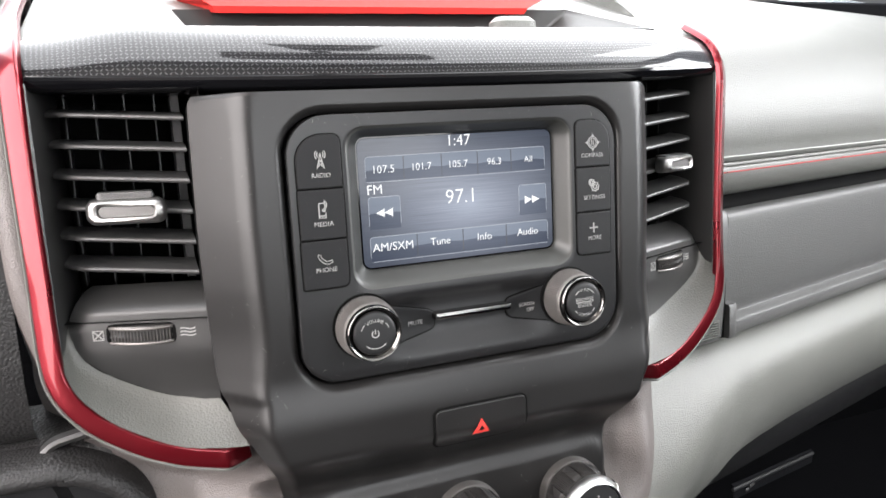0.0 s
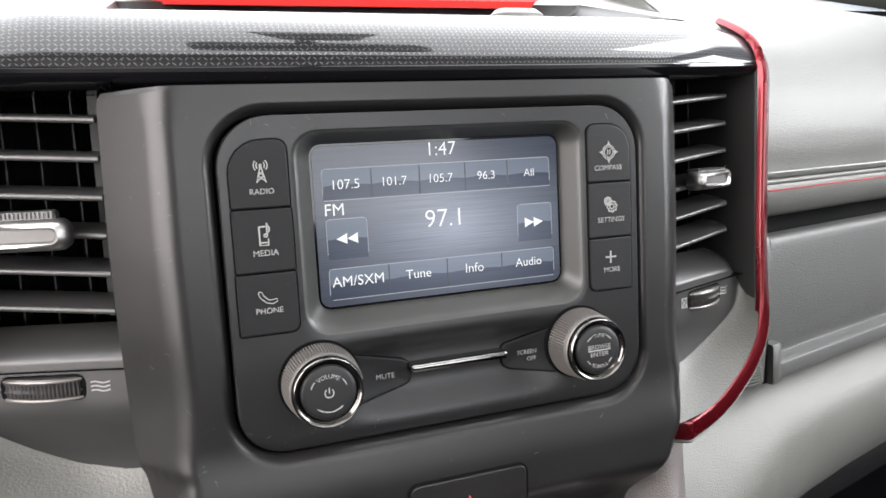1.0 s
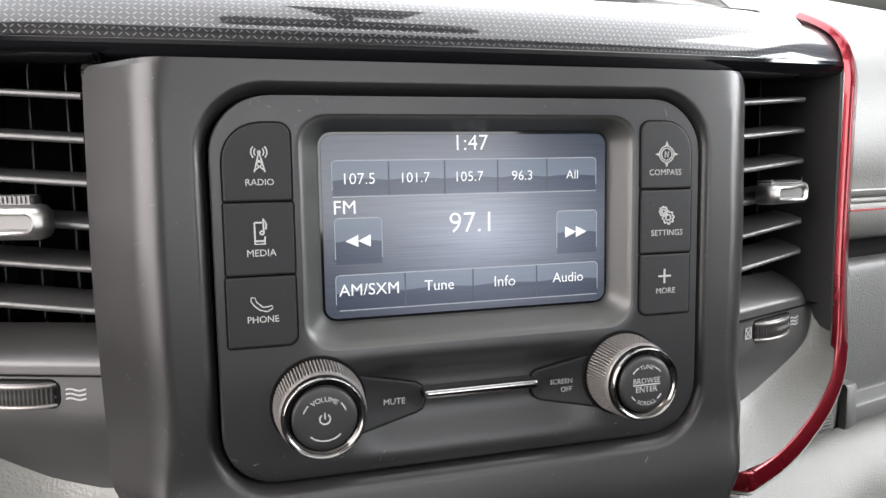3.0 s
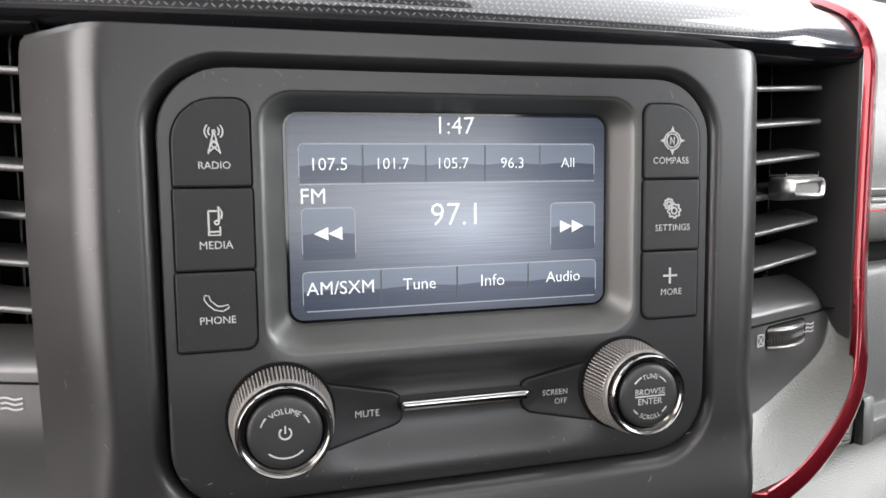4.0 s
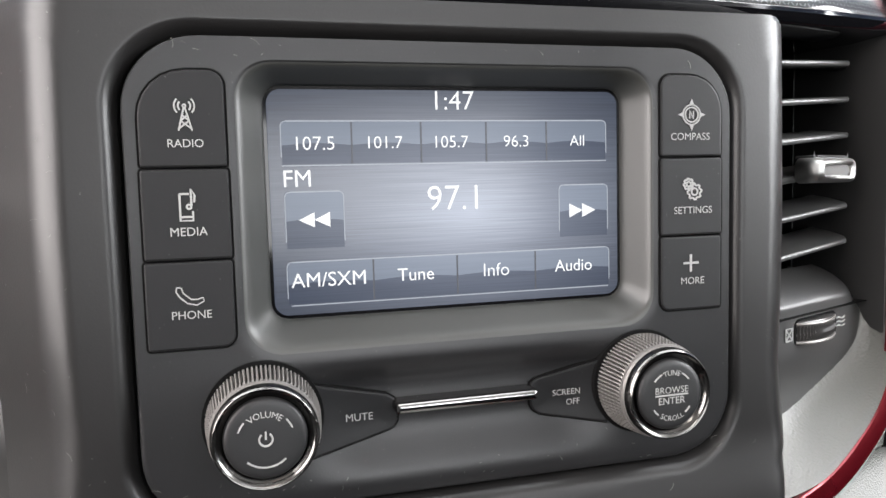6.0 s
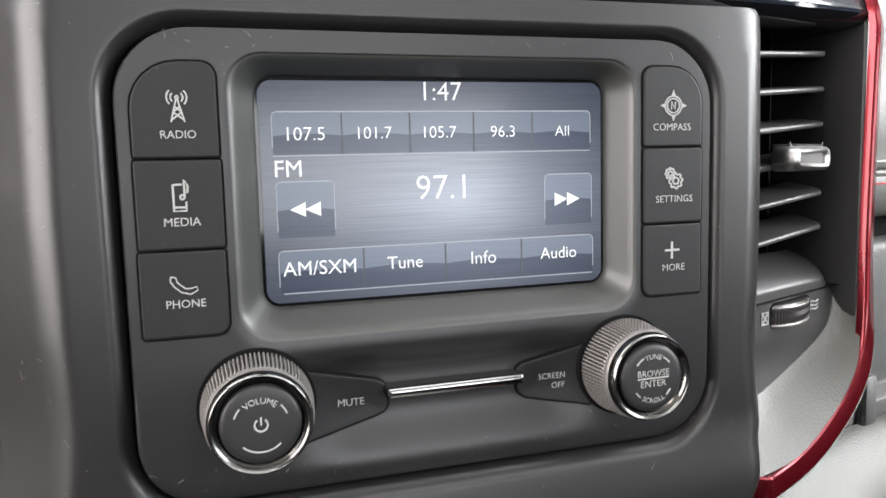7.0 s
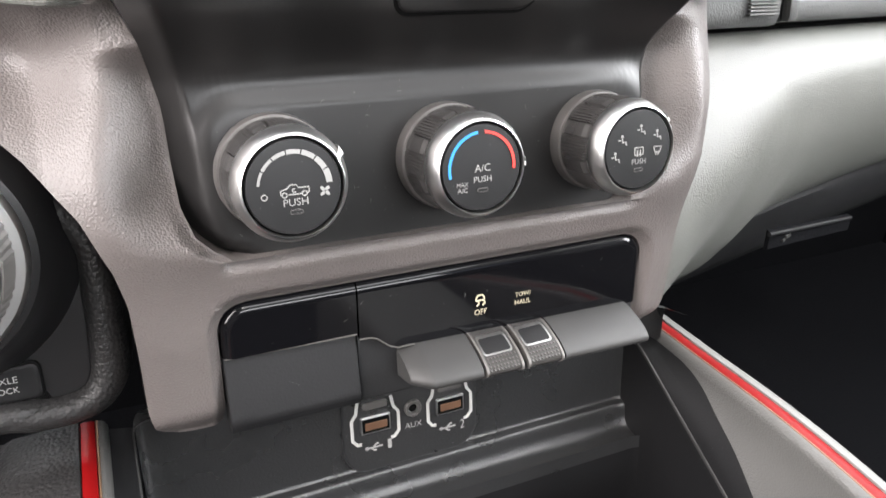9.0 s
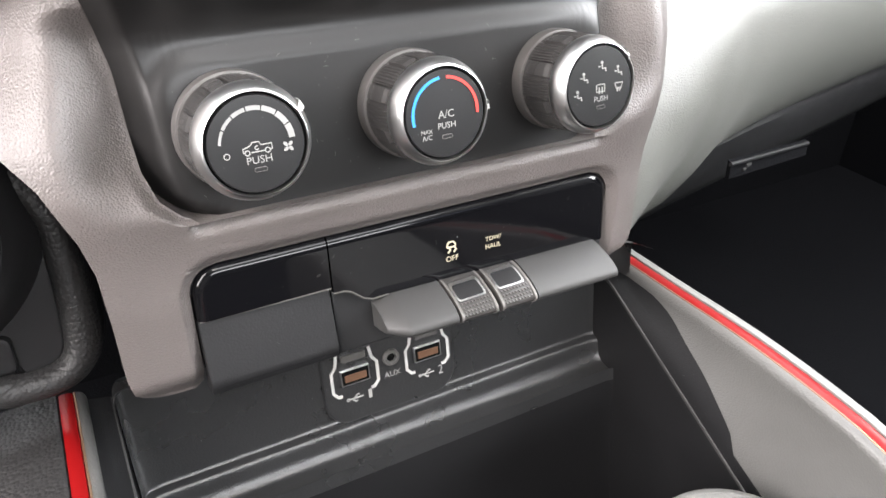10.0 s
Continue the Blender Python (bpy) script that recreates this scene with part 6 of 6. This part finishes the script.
loft(bm, [[(x, y, z) for x in (-0.85, 1.25)] for y, z in ((-0.19, 1.52), (-0.14, 1.522), (-0.09, 1.512), (-0.072, 1.502), (-0.066, 1.518), (-0.09, 1.545), (-0.19, 1.56))], closed=False)
bmesh.ops.recalc_face_normals(bm, faces=bm.faces)
tagged(link("trim_header", bm, SEAT, None), "black header trim over the windshield", "trim", "", "structure")
wall_box("wall_left", (-0.92, -2.1, 0.06), (-0.88, -1.05, 1.52), SEAT, "black driver's door lining", "wall")
wall_box("wall_right", (1.26, -2.1, 0.06), (1.30, 0.60, 0.98), CARPET, "black passenger door lining", "wall")
wall_box("wall_rear", (-0.85, -2.14, 0.06), (1.25, -2.10, 1.02), SEAT, "black cab rear wall", "wall")
for i, x in enumerate((-0.47, 0.87)):
    seat = new("front_seat")
    seat.matrix_world = Matrix.Translation((x, -0.75, 0.06))
    ORIGIN[seat] = Vector()
    tagged(seat, "black vinyl front seat with headrest", "car seat", "front seats")
    for nm, pts, wd in (("cushion", [(-0.25, 0.15), (0.27, 0.20), (0.30, 0.30), (0.26, 0.36), (-0.25, 0.30)], 0.26), ("backrest", [(-0.25, 0.26), (-0.13, 0.30), (-0.24, 0.90), (-0.34, 0.92), (-0.38, 0.86)], 0.25), ("headrest", [(-0.29, 0.93), (-0.25, 0.95), (-0.29, 1.10), (-0.35, 1.10), (-0.36, 0.94)], 0.14), ("base", [(-0.22, 0.0), (0.24, 0.0), (0.24, 0.20), (-0.22, 0.16)], 0.2)):
        bm = bmesh.new()
        loft(bm, [[(sx * wd, y * k + cy, z * k + cz) for y, z in pts] for sx, k, cy, cz in ((-1, 0.86, sum(p[0] for p in pts) / len(pts) * 0.14, sum(p[1] for p in pts) / len(pts) * 0.14), (-0.86, 1, 0, 0), (0.86, 1, 0, 0), (1, 0.86, sum(p[0] for p in pts) / len(pts) * 0.14, sum(p[1] for p in pts) / len(pts) * 0.14))], cap0=True, cap1=True)
        bmesh.ops.recalc_face_normals(bm, faces=bm.faces)
        link(nm, bm, SEAT, seat)

mirror = new("rear_view_mirror")
mirror.matrix_world = Matrix.Translation((-0.005, 0.050, 1.29))
ORIGIN[mirror] = Vector()
tagged(mirror, "black rear view mirror hanging from the windshield", "mirror")
bm = bmesh.new()
loft(bm, [[(x, y, z) for x, z in rrect(-0.155 + g, 0.155 - g, -0.042 + g, 0.042 - g, 0.02, 5)] for y, g in ((-0.022, 0.004), (-0.014, 0.0), (0.018, 0.004), (0.032, 0.012))], cap0=True, cap1=True)
bmesh.ops.recalc_face_normals(bm, faces=bm.faces)
bmesh.ops.rotate(bm, verts=bm.verts, matrix=Matrix.Rotation(radians(-32), 3, "X"))
link("housing", bm, DARK, mirror)
bm = bmesh.new()
loft(bm, [[(0.014 * math.cos(a), y, z + 0.014 * math.sin(a)) for a in (2 * math.pi * k / 12 for k in range(12))] for y, z in ((0.02, 0.0), (0.07, 0.045), (0.12, 0.070))], cap0=True, cap1=True)
bmesh.ops.recalc_face_normals(bm, faces=bm.faces)
link("stem", bm, DARK, mirror)
bm = bmesh.new()
loft(bm, [[(0.03 + sx * w, y, z) for sx, y, z in ((-0.6, 0.095, 0.075), (0.6, 0.095, 0.075), (1, 0.21, 0.016), (-1, 0.21, 0.016))] for w in (0.085,)] + [[(0.03 + sx * 0.085, y, z + 0.012) for sx, y, z in ((-0.6, 0.095, 0.075), (0.6, 0.095, 0.075), (1, 0.21, 0.016), (-1, 0.21, 0.016))]], cap0=True, cap1=True)
bmesh.ops.recalc_face_normals(bm, faces=bm.faces)
link("mount_cover", bm, DARK, mirror)

pane = bmesh.new()
bmesh.ops.create_grid(pane, x_segments=1, y_segments=1, size=0.5)
bmesh.ops.scale(pane, vec=(1.7, 0.86, 1), verts=pane.verts)
GLASSMAT = bpy.data.materials.new("clear_glass")
GLASSMAT.use_nodes = True
gb = GLASSMAT.node_tree.nodes["Principled BSDF"]
gb.inputs["Transmission Weight"].default_value, gb.inputs["Roughness"].default_value, gb.inputs["IOR"].default_value = 1.0, 0.0, 1.45
shield = link("window_windshield", pane, GLASSMAT, None, "", False)
shield.matrix_world = look((0.15, 0.46, 1.245), (0.15, 0.16, 0.665))
shield.visible_shadow = False
tagged(shield, "clear raked windshield glass", "window", "", "structure")

# ---- lint and fine scratches on the black plastic ----
rng = random.Random(7)
bm = bmesh.new()
for i in range(140):
    if i < 100:
        x, z = (rng.uniform(-0.125, -0.100) if i % 3 == 0 else rng.uniform(-0.125, 0.12)), rng.uniform(-0.118, 0.057)
        if box_distance(x, z, -0.0972, 0.0920, -0.0855, 0.0527, 0.02) < 0.006:
            continue
        yf, lift = stack_y, -0.00025
    else:
        x, z = rng.uniform(-0.09, 0.085), rng.uniform(-0.081, -0.070) if i % 4 else rng.uniform(0.0435, 0.048)
        yf, lift = face_y, -0.00025
    a, ln = rng.uniform(0, math.pi), rng.choice((0.0005, 0.0006, 0.0009, 0.0016, 0.0026))
    line = [(x + ln * t * math.cos(a + 0.5 * t), z + ln * t * math.sin(a + 0.5 * t)) for t in (0, 0.35, 0.7, 1.0)]
    strokes([line], rng.uniform(0.00006, 0.00012), lift, bm, 0.0001, yf)
for i in range(64):
    if i < 46:
        x, z = rng.uniform(-0.088, 0.086), rng.uniform(-0.203, -0.152)
        if min(math.hypot(x - kx_, z - kz_) for kx_, kz_ in (K1, K2, K3)) < 0.0225:
            continue
        yf, lift = stack_y, -0.00025
    else:
        x, z = rng.uniform(-0.088, 0.090), rng.uniform(-0.250, -0.236)
        yf, lift = gloss_y, YG - 0.00025
    a, ln = rng.uniform(0, math.pi), rng.choice((0.0004, 0.0005, 0.0008, 0.0018))
    line = [(x + ln * t * math.cos(a + 0.6 * t), z + ln * t * math.sin(a + 0.6 * t)) for t in (0, 0.35, 0.7, 1.0)]
    strokes([line], rng.uniform(0.00006, 0.00013), lift, bm, 0.0001, yf)
solo("lint", bm, KNEE, "scattered pale lint specks and scratches on black plastic", "dust", "", "stuff", smooth=False)

# ---- outside: the bonnet and the car park ----
bm = bmesh.new()
loft(bm, [[(x, y, 0.915 - 0.05 * ((x - 0.2) / 1.0) ** 2 - z) for x in np.linspace(-0.75, 1.15, 20)] for y, z in ((0.66, 0.02), (0.72, 0.0), (1.2, 0.02), (1.6, 0.06), (1.75, 0.14), (1.8, 0.5))], closed=False)
bonnet = link("truck_bonnet", bm, material("white_car_paint", (0.70, 0.70, 0.69), 0.25, coat=1.0), None)
tagged(bonnet, "pale painted truck bonnet outside the windshield", "car bonnet")
bm = bmesh.new()
bmesh.ops.create_grid(bm, x_segments=4, y_segments=4, size=600)
ground = link("ground", bm, material("pale_asphalt", (0.13, 0.13, 0.127), 0.9, grain=0.5, grain_size=0.02, vary=0.3, vary_size=2.0), None, "", False)
ground.location.z = -0.55
tagged(ground, "pale worn asphalt car park", "ground", "", "structure")
